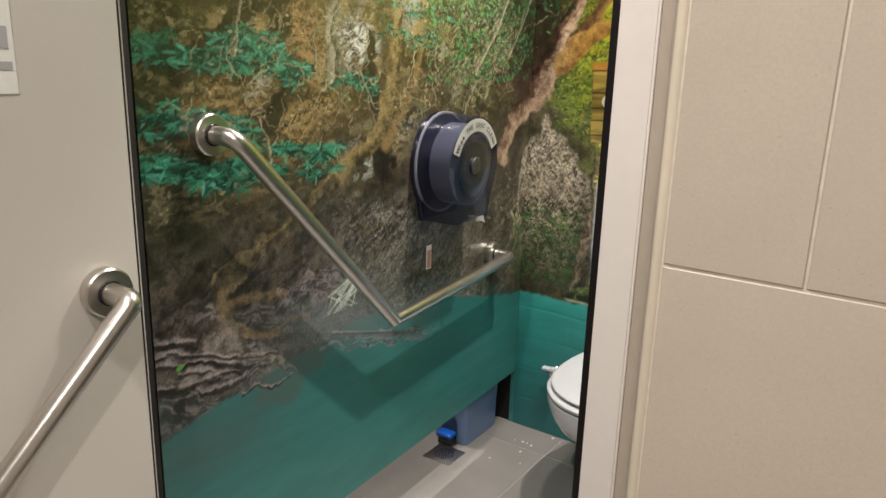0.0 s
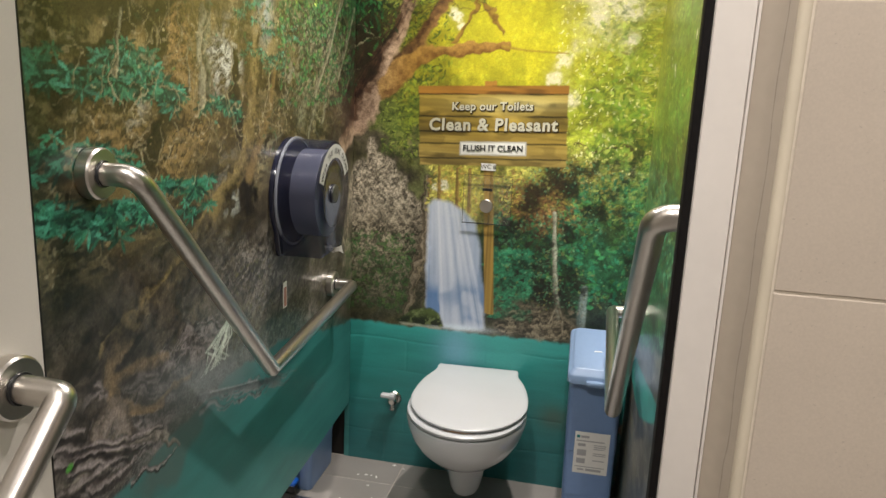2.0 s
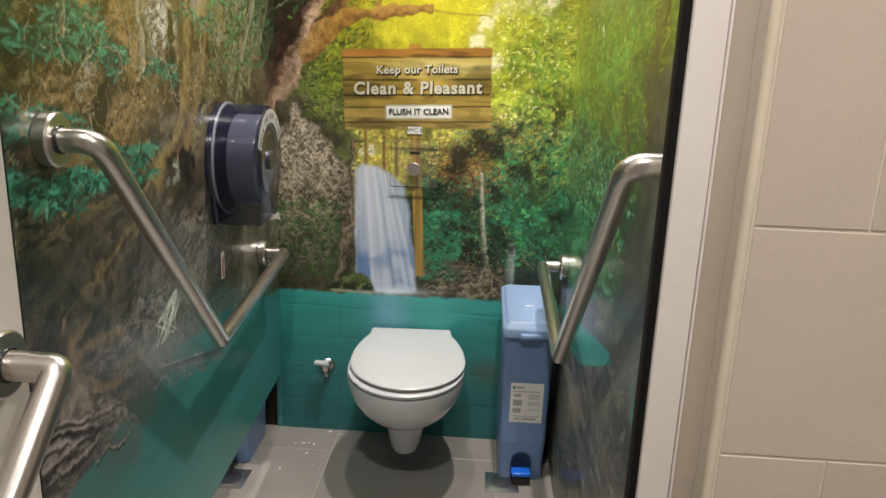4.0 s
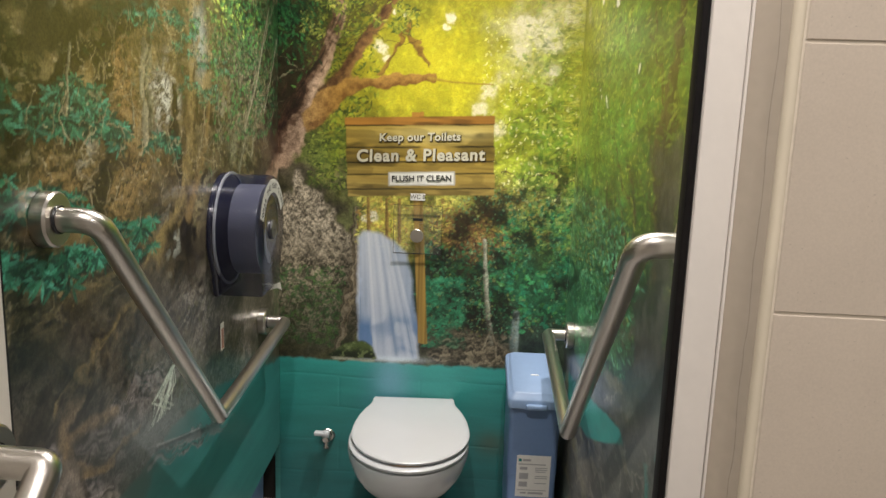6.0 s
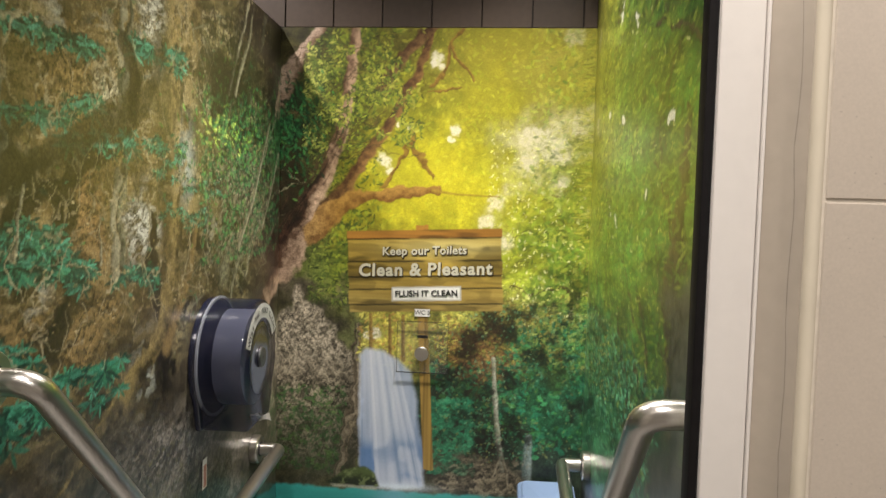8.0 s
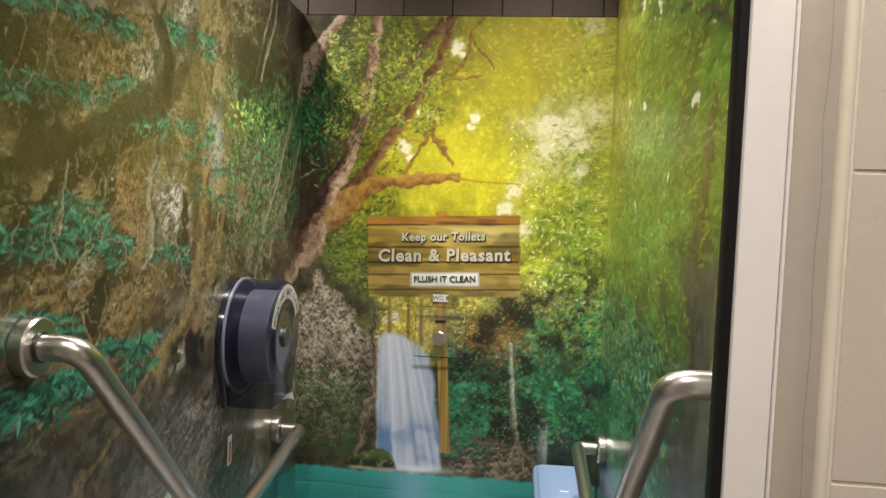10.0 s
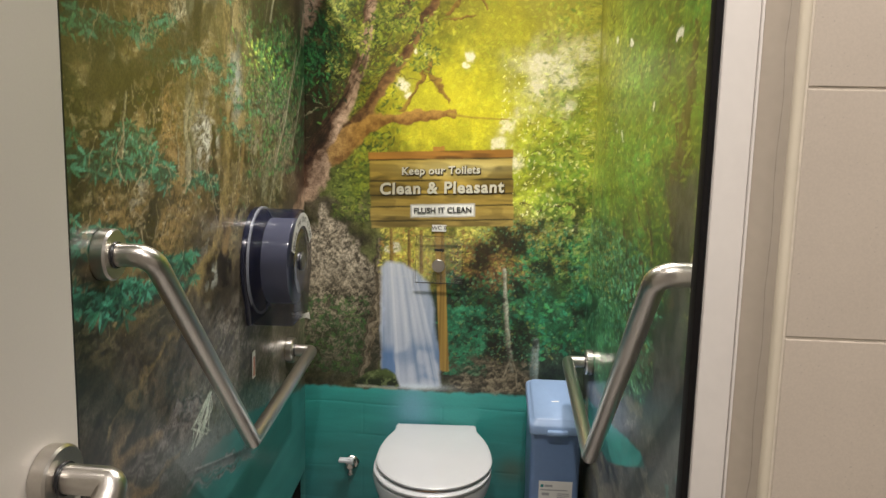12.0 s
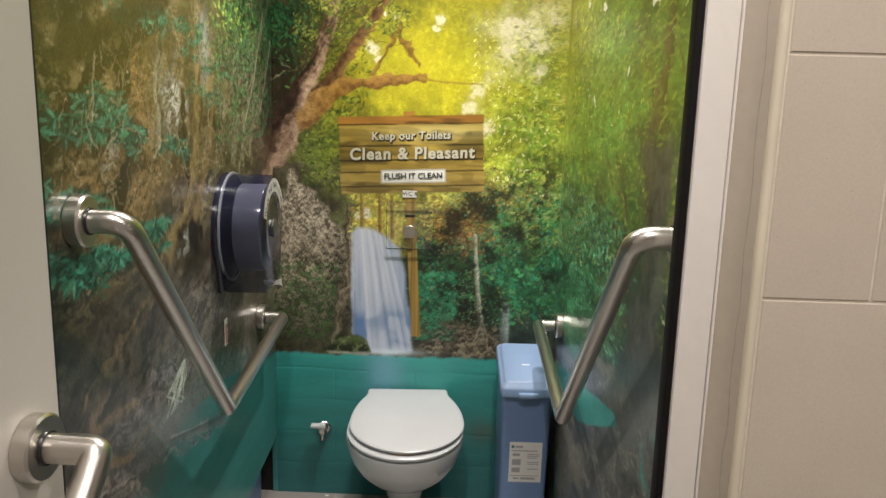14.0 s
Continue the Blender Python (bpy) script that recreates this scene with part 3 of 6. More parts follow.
lay(slope * smooth(fbm(0.012, 150, 2, 1.6), 0.84, 0.95) * smooth(BIG, 0.45, 0.65) * 0.5, "#a89e8c")
for k in range(60):
    u, z = rng.uniform(-1.66, -0.15), rng.uniform(0.80, 1.12)
    ln = rng.uniform(0.10, 0.35)
    stroke([(u, z), (u + ln * 0.5, z + ln * 0.22), (u + ln, z + ln * 0.36)], rng.uniform(0.008, 0.03), 0.005, "#211c14", "#6b604c", 0.6, 0.8, 1, 0.45, 0.06)
for k in range(9):
    u, z = -1.64 + 0.16 * k, 0.96 + 0.02 * k
    stroke([(u, z), (u + 0.16, z + 0.09), (u + 0.36, z + 0.12 + 0.03 * (k % 3))], 0.05, 0.02, "#201a10", "#4e4430", 0.6, 0.7, alpha=0.6, wobble=0.08)
for k in range(110):
    u, z = rng.uniform(-1.66, -1.08), rng.uniform(0.68, 0.92)
    ln = rng.uniform(0.06, 0.28)
    stroke([(u, z), (u + ln * 0.5, z + rng.normal(-0.01, 0.02)), (u + ln, z - rng.uniform(-0.03, 0.07))], rng.uniform(0.006, 0.022), 0.004, "#2b2622", "#8a8078", 0.5, 0.5, 1, 0.8, 0.06)

# water over all three walls
shore = 0.575 + 0.0 * UU
shore = np.where(UU < -0.10, 0.585 - 0.24 * (UU + 0.10), shore)
shore = np.where(UU < -0.72, 0.735 - 0.06 * (UU + 0.72), shore)
shore = np.where(UU < -1.02, 0.753 + 0.10 * (UU + 1.02), shore)
shore = np.where(UU < -1.20, 0.735 + 0.13 * (UU + 1.20), shore) + (WARP_Z + FINE * 0.2 - 0.1) * 0.02
water = smooth(shore - ZZ, -0.004, 0.010) * (UU < 1.25)
depth = np.clip((shore - ZZ) / 0.55, 0, 1)[..., None]
ripples = (fbm(0.03, 160, 3, 6.0) - 0.5)[..., None]
wcol = rgb("#12a598") * (1 - depth) ** 1.5 + rgb("#0d6a68") * (1 - (1 - depth) ** 1.5)
wcol = np.where((UU < 0)[..., None], rgb("#1a736c") * (1 - depth) + rgb("#368c84") * depth, wcol) * (1 + 0.22 * ripples)
IMG = IMG * (1 - water[..., None]) + wcol * water[..., None]
# grey haze at the shore: the film's glossy reflection laid into the ink
film_haze = np.exp(-(((UU + 1.05) / 0.24) ** 2 + ((ZZ - 0.78) / 0.075) ** 2))
lay(film_haze * 0.65, "#56635f")
lay(np.exp(-(((UU + 1.55) / 0.25) ** 2 + ((ZZ - 0.62) / 0.10) ** 2)) * 0.5, "#4d5a54")
lay(np.exp(-(((UU - 0.41) / 0.065) ** 2 + ((ZZ - 0.50) / 0.10) ** 2)) * water * 0.85, "#6fb3c6")
lay(np.exp(-(((UU - 0.40) / 0.10) ** 2 + ((ZZ - 0.42) / 0.16) ** 2)) * water * 0.35, "#2d8a9c")
lay(inside([(-1.45, 0.70), (-1.20, 0.80), (-1.16, 0.68), (-1.30, 0.62)], 0.03, 0.01) * 0.6, "#4f5a50")
for k in range(26):
    u = rng.uniform(-1.22, -0.70)
    z = 0.745 + (u + 1.2) * -0.26 + rng.normal(0, 0.012)
    stroke([(u, z), (u + 0.07, z - 0.012), (u + 0.15, z - 0.035)], rng.uniform(0.005, 0.014), 0.003, "#2a2c2a", "#8a8a86", 0.5, 0.5, 1, 0.8, 0.04)
stroke([(-1.42, 0.98), (-1.50, 0.93), (-1.46, 0.86), (-1.36, 0.82), (-1.20, 0.84)], 0.035, 0.012, "#4a3f2c", "#8a7450", 0.5, 0.4, wobble=0.05)
stroke([(-1.62, 0.78), (-1.50, 0.80), (-1.38, 0.77), (-1.26, 0.70)], 0.04, 0.012, "#3c382f", "#8c8474", 0.6, 0.4, wobble=0.05)
for k in range(16):
    stroke([(-1.02 + rng.normal(0, 0.012), 0.89), (-1.06 + rng.normal(0, 0.03), 0.85), (-1.10 + rng.normal(0, 0.045), 0.80)], 0.006, 0.003, "#8d9a86", "#c8d0bc", alpha=0.9)
spray(1400, -1.0, -0.02, 0.58, 1.0, 0.016, ("#40391f", "#5d5a30", "#2a2416"), where=smooth(ZZ - shore, 0.0, 0.03), alpha=0.7, spread=1.2)
stroke([(-1.18, 0.758), (-1.00, 0.706), (-0.84, 0.655), (-0.71, 0.615)], 0.010, 0.022, "#1d1f1f", "#5d6361", 0.5, 0.3, 1, 0.75)
stroke([(-1.12, 0.748), (-0.98, 0.706), (-0.86, 0.672)], 0.005, 0.003, "#8a8a86", "#b9b8b2", 0.5, 0.5, alpha=0.65)
stroke([(-1.30, 0.902), (-1.40, 0.920), (-1.465, 0.916), (-1.482, 0.886), (-1.455, 0.852), (-1.39, 0.826), (-1.32, 0.808)], 0.026, 0.014, "#5a4a30", "#94794c", 0.4, 0.5, 1, 0.7, 0.01)
stroke([(-1.52, 0.845), (-1.46, 0.86), (-1.42, 0.80)], 0.05, 0.03, "#4c4234", "#8d8070", 0.5, 0.5, 1, 0.8, 0.04)
for (u0, z0), (u1, z1), w in (((-1.66, 0.893), (-1.56, 0.866), 0.016), ((-1.66, 0.872), (-1.41, 0.770), 0.014), ((-1.62, 0.862), (-1.33, 0.768), 0.010), ((-1.66, 0.845), (-1.50, 0.800), 0.011),
                              ((-1.60, 0.815), (-1.44, 0.760), 0.009), ((-1.66, 0.790), (-1.50, 0.775), 0.018), ((-1.55, 0.760), (-1.42, 0.748), 0.013), ((-1.44, 0.705), (-1.28, 0.692), 0.007)):
    um, zm = 0.5 * (u0 + u1), 0.5 * (z0 + z1) + rng.normal(0, 0.006)
    stroke([(u0, z0 - w * 0.9), (um, zm - w * 0.9), (u1, z1 - w * 0.9)], w, w * 0.4, "#15110f", "#2c2622", 0.4, 0.5, 1, 0.85, 0.03)
    stroke([(u0, z0), (um, zm), (u1, z1)], w, w * 0.4, "#4d443d", "#a39790", 0.5, 0.3, 1, 0.9, 0.03)
# slanting band of the same reflected haze, also laid into the ink
film_haze_band = np.exp(-((ZZ - 0.785 + 0.30 * (UU + 1.15)) / 0.045) ** 2 - ((UU + 1.16) / 0.20) ** 2)
lay(film_haze_band * (0.35 + 0.4 * BIG), "#76807c")
stroke([(-0.69, 0.885), (-0.705, 0.84), (-0.745, 0.775)], 0.010, 0.006, "#14110b", "#2c2418", 0.3, 0.4)
leaf(-1.60, 0.82, 0.022, 0.014, 0.3, rgb("#4fae2c"))

# leaf layers of the left wall
TEAL = ("#175f44", "#227a5a", "#0e4030", "#389272", "#0c3224", "#2a8058")
MOSS = ("#2c7a34", "#1f6a3c", "#4f8f30", "#17583a")
for u0, u1, z, sag, n, reach in ((-1.66, -1.25, 1.46, 0.03, 30, 0.085),
                                 (-1.35, -0.95, 1.43, 0.05, 26, 0.075), (-1.66, -1.40, 1.34, 0.04, 22, 0.085), (-1.38, -1.10, 1.27, 0.05, 14, 0.08),
                                 (-1.66, -1.30, 1.24, 0.05, 26, 0.085), (-1.45, -1.10, 1.21, 0.03, 9, 0.07), (-1.60, -1.25, 1.95, 0.03, 22, 0.08),
                                 (-1.24, -1.00, 1.99, 0.02, 8, 0.06), (-1.62, -1.18, 1.76, -0.05, 28, 0.075), (-1.10, -0.80, 1.835, -0.015, 18, 0.07), (-1.62, -1.28, 1.655, -0.01, 16, 0.075), (-1.33, -1.05, 1.620, -0.025, 14, 0.075), (-1.28, -1.18, 1.69, -0.01, 10, 0.06), (-1.46, -1.30, 1.475, 0.0, 12, 0.07), (-1.0, -0.78, 1.655, 0.02, 16, 0.05), (-0.92, -0.62, 1.52, 0.03, 18, 0.045), (-0.95, -0.55, 1.60, 0.04, 14, 0.05), (-1.66, -1.30, 2.06, 0.03, 16, 0.08)):
    bough(u0, u1, z, sag, n, reach, TEAL)
spray(600, -1.66, -0.70, 1.25, 2.12, 0.020, TEAL + MOSS, where=smooth(BIG, 0.45, 0.7) * 0.8, alpha=0.6, spread=0.5)
grove = np.exp(-(((UU + 0.42) / 0.30) ** 2 + ((ZZ - 1.70) / 0.14) ** 2))
spray(3600, -0.95, 0.12, 1.42, 2.0, 0.019, MOSS + ("#5f9a34",), where=grove, alpha=0.8, spread=0.9)
spray(900, -0.80, -0.30, 1.58, 1.86, 0.018, ("#b3cf3a", "#cddc58", "#8fb834"), where=np.exp(-(((UU + 0.54) / 0.13) ** 2 + ((ZZ - 1.71) / 0.035) ** 2)), alpha=0.8, spread=0.7, wide=1.8)
spray(1500, -0.25, 0.28, 1.48, 2.05, 0.026, ("#144a22", "#1f6a2c", "#2d7a34", "#0f3a1c"), where=np.exp(-(((UU - 0.02) / 0.11) ** 2 + ((ZZ - 1.77) / 0.13) ** 2)), droop=-1.2, alpha=0.8)
spray(2500, -1.66, 0.0, 0.95, 2.12, 0.012, ("#6b5c34",), alpha=0.6, local=0.85, spread=1.5)

for pts, w in (([(-0.07, 1.82), (-0.22, 1.66), (-0.32, 1.55), (-0.42, 1.42), (-0.50, 1.27)], 0.017), ([(-0.07, 1.62), (-0.21, 1.51), (-0.31, 1.42), (-0.37, 1.33)], 0.016),
               ([(-0.33, 2.12), (-0.41, 1.99), (-0.47, 1.90), (-0.50, 1.82)], 0.020), ([(-1.10, 1.95), (-1.10, 1.80)], 0.020), ([(-1.11, 1.59), (-1.12, 1.52), (-1.13, 1.40)], 0.024),
               ([(-1.41, 1.55), (-1.42, 1.44)], 0.010), ([(-1.18, 1.52), (-1.19, 1.42)], 0.008), ([(-0.62, 1.66), (-0.66, 1.52), (-0.64, 1.38)], 0.007)):
    stroke(pts, w * 0.9, w, "#4a4630", "#9a9474", 0.4, 0.3, wobble=0.04)
for _ in range(70):
    u, z = rng.uniform(-0.68, -0.05), rng.uniform(1.30, 1.62)
    stroke([(u, z), (u + rng.normal(0.02, 0.04), z + rng.uniform(0.02, 0.06)), (u + rng.normal(0.04, 0.06), z + rng.uniform(0.05, 0.12))], 0.005, 0.003, "#4a4428", "#a39c72", alpha=0.75, wobble=0.04)
for _ in range(60):
    u, z = rng.uniform(-0.66, -0.03), rng.uniform(1.45, 2.05)
    stroke([(u, z), (u + rng.normal(0, 0.06), z + rng.uniform(0.02, 0.06)), (u + rng.normal(0, 0.09), z + rng.uniform(0.05, 0.12))], 0.006, 0.003, "#14110a", "#2f2816", alpha=0.75, wobble=0.04)
spray(5200, -1.66, -0.10, 1.30, 2.12, 0.011, ("#a08a54", "#b9a87a", "#7a6638", "#201809", "#120d06", "#181208", "#66683c"), where=hill * smooth(MID, 0.35, 0.70), alpha=0.5, spread=0.6, flat=0.45)
for _ in range(150):
    u, z = rng.uniform(-1.55, -0.60), rng.uniform(1.30, 2.05)
    stroke([(u, z), (u + rng.normal(0, 0.03), z - rng.uniform(0.02, 0.05)), (u + rng.normal(0, 0.05), z - rng.uniform(0.05, 0.12))], rng.uniform(0.004, 0.007), 0.003, "#6a5c38", "#b0a27a", alpha=rng.uniform(0.35, 0.75), wobble=0.05)
spray(2600, -0.70, -0.02, 1.38, 1.82, 0.022, ("#1d5a34", "#2f7a40", "#14401f", "#0d2a14", "#4a8a40", "#0a1c0e"), where=0.3 + 0.7 * smooth(MID, 0.4, 0.6), alpha=0.75, spread=0.8, flat=0.32)
# upper left brightened in the ink, in place of light missing there
IMG = IMG * (1 + 0.30 * (smooth(UU, 0.0, -0.3) * smooth(ZZ, 1.35, 1.70))[..., None])
lay(inside([(-0.67, 1.90), (-0.41, 1.94), (-0.34, 1.84), (-0.46, 1.78), (-0.64, 1.78)], 0.02, 0.015) * 0.7, "#2a2413")
lay(inside([(-1.50, 1.62), (-1.20, 1.60), (-1.00, 1.62), (-0.98, 1.58), (-1.20, 1.565), (-1.50, 1.57)], 0.03, 0.015) * 0.6, "#2b2412")
lay(inside([(-0.93, 1.60), (-0.87, 1.60), (-0.86, 1.40), (-0.92, 1.40)], 0.02, 0.01) * 0.55, "#241c0f")
stroke([(-1.09, 1.84), (-1.062, 1.811), (-1.037, 1.772), (-1.078, 1.707), (-1.191, 1.660), (-1.37, 1.594), (-1.50, 1.56)], 0.034, 0.050, "#211a0c", "#453a1c", 0.5, 0.4, 1, 0.85, 0.02)
stroke([(-0.93, 1.84), (-0.98, 1.76), (-1.03, 1.70), (-1.12, 1.655)], 0.05, 0.03, "#2a2210", "#4e4322", 0.5, 0.4, 1, 0.7, 0.02)
for pts, w in (([(-0.127, 1.786), (-0.202, 1.674), (-0.283, 1.551), (-0.409, 1.422)], 0.017), ([(-0.02, 1.70), (-0.105, 1.571), (-0.194, 1.464)], 0.015), ([(-0.319, 2.074), (-0.337, 2.005), (-0.424, 1.893), (-0.456, 1.834)], 0.019)):
    stroke(pts, w * 0.8, w, "#4f4c32", "#a39e7c", 0.4, 0.3)
# olive veil: the print's haze and the film's reflection, both put into colour
lay(smooth(UU, -0.3, -0.9) * smooth(ZZ, 1.25, 1.7) * 0.24, "#7a7134")

# back wall: glowing canopy
canopy = smooth(ZZ, 1.15, 1.35) * smooth(UU, 0.10, 0.22)
spray(9000, 0.16, 1.10, 1.15, 2.12, 0.016, ("#8f8a1c", "#a8a226", "#5f6a1a", "#7f8a24", "#4a5a1c"), where=canopy, alpha=0.5, local=0.7, spread=1.3, flat=0.42)
glow = np.exp(-(((UU - 0.53) / 0.24) ** 2 + ((ZZ - 1.62) / 0.17) ** 2))
lay(glow * 0.62, "#c0b41c")
lay(np.exp(-(((UU - 0.72) / 0.26) ** 2 + ((ZZ - 1.98) / 0.13) ** 2)) * 0.55, "#8f8620")
clump = smooth(fbm(0.07, 340, 4), 0.45, 0.70) * canopy
lay(clump * 0.35, "#767c1a")
for u, z, r in ((0.36, 1.69, 0.026), (0.375, 1.66, 0.016), (0.51, 2.02, 0.024), (0.525, 1.99, 0.016), (0.60, 1.79, 0.022), (0.585, 1.76, 0.012), (0.86, 1.77, 0.055),
                (0.92, 1.72, 0.05), (0.84, 1.69, 0.03), (0.99, 1.80, 0.045), (0.96, 2.09, 0.04), (0.73, 1.55, 0.035), (0.70, 1.49, 0.03), (0.94, 1.61, 0.022), (0.76, 1.43, 0.022),
                (0.33, 1.11, 0.03), (1.04, 1.86, 0.03), (1.16, 1.80, 0.03), (1.14, 2.06, 0.035), (0.40, 1.80, 0.008), (0.44, 1.79, 0.008)):
    f = np.exp(-((UU - u + WARP_U * 0.035) ** 2 + (ZZ - z + WARP_Z * 0.035) ** 2) / r ** 2)
    lay(np.clip(f * 0.9, 0, 1) * 0.5, "#d0c860")
    lay(smooth(f * (0.6 + 0.8 * FINE), 0.30, 0.70) * 0.85, "#ece4c4")
haze = smooth(UU, 0.50, 0.70) * smooth(ZZ, 1.74, 1.92) * smooth(UU, WIDE + 0.25, WIDE - 0.05)
lay(haze * 0.55, wash([(0.60, 2.05, "#a39a22"), (0.80, 2.02, "#a09420"), (0.98, 2.05, "#b5aa3e"), (0.70, 1.88, "#b3ab22"), (0.95, 1.90, "#a99d30")], 0.14))
lay(np.exp(-(((UU - 0.60) / 0.24) ** 2 + ((ZZ - 1.60) / 0.15) ** 2)) * 0.45, "#d2c61e")
for u, z, r, k in ((0.86, 1.76, 0.075, 0.8), (0.98, 1.79, 0.060, 0.7), (0.84, 1.69, 0.05, 0.5), (0.92, 1.61, 0.035, 0.6), (0.79, 1.585, 0.03, 0.6), (0.775, 1.44, 0.028, 0.8), (0.73, 1.53, 0.035, 0.5)):
    f = np.exp(-((UU - u + WARP_U * 0.12) ** 2 + (ZZ - z + WARP_Z * 0.10) ** 2) / r ** 2)
    lay(np.clip(f * (0.5 + 0.9 * MID), 0, 1) * k, "#e2d9a8")
spray(1300, 0.30, 1.05, 1.42, 2.12, 0.018, ("#9aa81c", "#b6bc2c", "#c9c83c"), where=canopy * (1 - 0.5 * glow), alpha=0.42, local=0.3, spread=1.3, flat=0.42)
spray(6000, 0.66, 1.12, 1.15, 1.86, 0.022, ("#6f8420", "#8f9f28", "#5a7220", "#a8ad34", "#4c641c", "#c3bd44"), where=smooth(UU + 0.25 * (1.5 - ZZ), 0.70, 0.88) * smooth(ZZ, 1.84, 1.64) * (0.25 + 0.75 * smooth(MID, 0.35, 0.6)), droop=0.6, alpha=0.55, local=0.45, spread=0.9, flat=0.28)
for _ in range(26):
    u, z = rng.uniform(0.72, 1.0), rng.uniform(1.2, 1.6)
    stroke([(u, z), (u + rng.normal(0.03, 0.03), z + rng.uniform(-0.02, 0.05)), (u + rng.normal(0.07, 0.05), z + rng.uniform(-0.02, 0.08))], 0.004, 0.002, "#3a3312", "#6a5a22", alpha=0.6, wobble=0.05)
stroke([(0.76, 1.275), (0.86, 1.27), (0.95, 1.285), (1.03, 1.275)], 0.007, 0.005, "#3a3018", "#5f4f26", alpha=0.85, wobble=0.05)
spray(900, 0.70, 1.12, 1.15, 1.8, 0.010, ("#dcd86a", "#e6e3a0"), alpha=0.75, spread=1.3)
spray(2300, 0.10, 0.35, 1.20, 2.12, 0.018, ("#4f5f1c", "#7d8a24", "#394a18", "#28360f"), where=smooth(UU, 0.38, 0.24), alpha=0.75, spread=1.2)

# big leaning tree with its branches
stroke([(-0.16, 1.20), (-0.02, 1.34), (0.05, 1.46), (0.10, 1.56), (0.13, 1.63)], 0.08, 0.03, "#1c0f08", "#3d2416", 0.4, 0.4, 1, wobble=0.03)
stroke([(0.13, 1.46), (0.18, 1.53), (0.23, 1.58), (0.28, 1.67), (0.36, 1.79), (0.41, 1.88), (0.45, 1.96), (0.50, 2.13)], 0.062, 0.020, "#4a2e16", "#8a6636", 0.35, 0.3, 1, wobble=0.03)
stroke([(0.35, 1.92), (0.40, 2.03), (0.47, 2.10), (0.52, 2.14)], 0.05, 0.03, "#4c3018", "#84643c", 0.4, 0.3, 1, wobble=0.03)
stroke([(-0.22, 1.12), (-0.12, 1.24), (0.0, 1.30), (0.04, 1.36), (0.09, 1.45), (0.11, 1.51), (0.14, 1.59), (0.18, 1.68), (0.20, 1.76), (0.22, 1.86), (0.24, 1.98), (0.26, 2.13)], 0.085, 0.034, "#5c402a", "#bb9a78", 0.35, 0.25, 1, wobble=0.03)
for _ in range(110):
    f = rng.random()
    u, z = -0.10 + 0.30 * f + rng.normal(0, 0.018), 1.24 + 0.52 * f
    stroke([(u, z), (u + 0.02, z + rng.uniform(0.02, 0.06))], 0.008, 0.003, "#24120a", "#5a3a24", 0.5, 0.5, alpha=0.6)
stroke([(0.12, 1.44), (0.16, 1.485), (0.21, 1.525), (0.27, 1.56), (0.38, 1.572), (0.46, 1.583), (0.52, 1.590)], 0.075, 0.026, "#6f4a1a", "#a87f38", 0.3, 0.2, -1, wobble=0.03)
stroke([(0.52, 1.590), (0.60, 1.58), (0.74, 1.575)], 0.010, 0.004, "#8f7420", "#a58a30", 0.3, 0.5, alpha=0.8)
for pts, w in (([(0.36, 1.60), (0.40, 1.67), (0.44, 1.75), (0.455, 1.78)], 0.017), ([(0.44, 1.75), (0.46, 1.70), (0.485, 1.655), (0.50, 1.63)], 0.013), ([(0.455, 1.78), (0.48, 1.80)], 0.007),
               ([(0.51, 1.95), (0.545, 2.01), (0.57, 2.06), (0.60, 2.10)], 0.016), ([(0.57, 2.06), (0.60, 2.01), (0.635, 1.95)], 0.013), ([(0.50, 1.92), (0.60, 1.93)], 0.010)):
    stroke(pts, w, w * 0.7, "#6a4c16", "#96762c", 0.4, 0.4, wobble=0.05)
stroke([(-0.04, 1.84), (0.02, 1.93), (0.07, 2.03), (0.14, 2.14)], 0.055, 0.040, "#6b5038", "#ac927a", 0.4, 0.3, -1, wobble=0.03)
for _ in range(45):
    u, z = rng.uniform(0.0, 0.26), rng.uniform(1.62, 2.05)
    stroke([(u, z), (u + rng.normal(0.04, 0.05), z + rng.uniform(-0.02, 0.08)), (u + rng.normal(0.08, 0.07), z + rng.uniform(-0.02, 0.10))], 0.005, 0.003, "#2c2410", "#5d4c24", alpha=0.65, wobble=0.05)
spray(3800, 0.08, 0.48, 1.72, 2.12, 0.017, ("#4a5a1c", "#6a7a26", "#8f982c", "#36461a", "#a8a840"), where=smooth(fbm(0.08, 350, 3), 0.35, 0.6), alpha=0.8, spread=1.2)
spray(900, -0.10, 0.16, 1.62, 1.98, 0.020, ("#0f3a1c", "#1c5a2c", "#2c7038", "#0a2814"), where=np.exp(-(((UU - 0.03) / 0.09) ** 2 + ((ZZ - 1.80) / 0.12) ** 2)), droop=-1.0, alpha=0.8)

# cliff beside the fall
cliff = inside([(-0.14, 0.60), (-0.10, 0.95), (-0.02, 1.16), (0.06, 1.24), (0.14, 1.18), (0.20, 1.08), (0.27, 1.02), (0.29, 0.60)], 0.035, 0.008)
crag = fbm(0.07, 170, 5, 0.7)
lay(cliff * 0.9, "#3a3325")
lay(cliff * smooth(crag, 0.55, 0.80) * 0.35, "#6a5f48")
lay(cliff * smooth(crag, 0.42, 0.28) * 0.8, "#15120c")
facet = fbm(0.020, 370, 3, 0.8) * 0.7 + fbm(0.05, 375, 3) * 0.3
lay(cliff * smooth(facet, 0.54, 0.66) * (0.25 + 0.5 * smooth(ZZ, 0.85, 1.1)), "#94886e")
lay(cliff * smooth(facet, 0.46, 0.36) * 0.75, "#17110a")
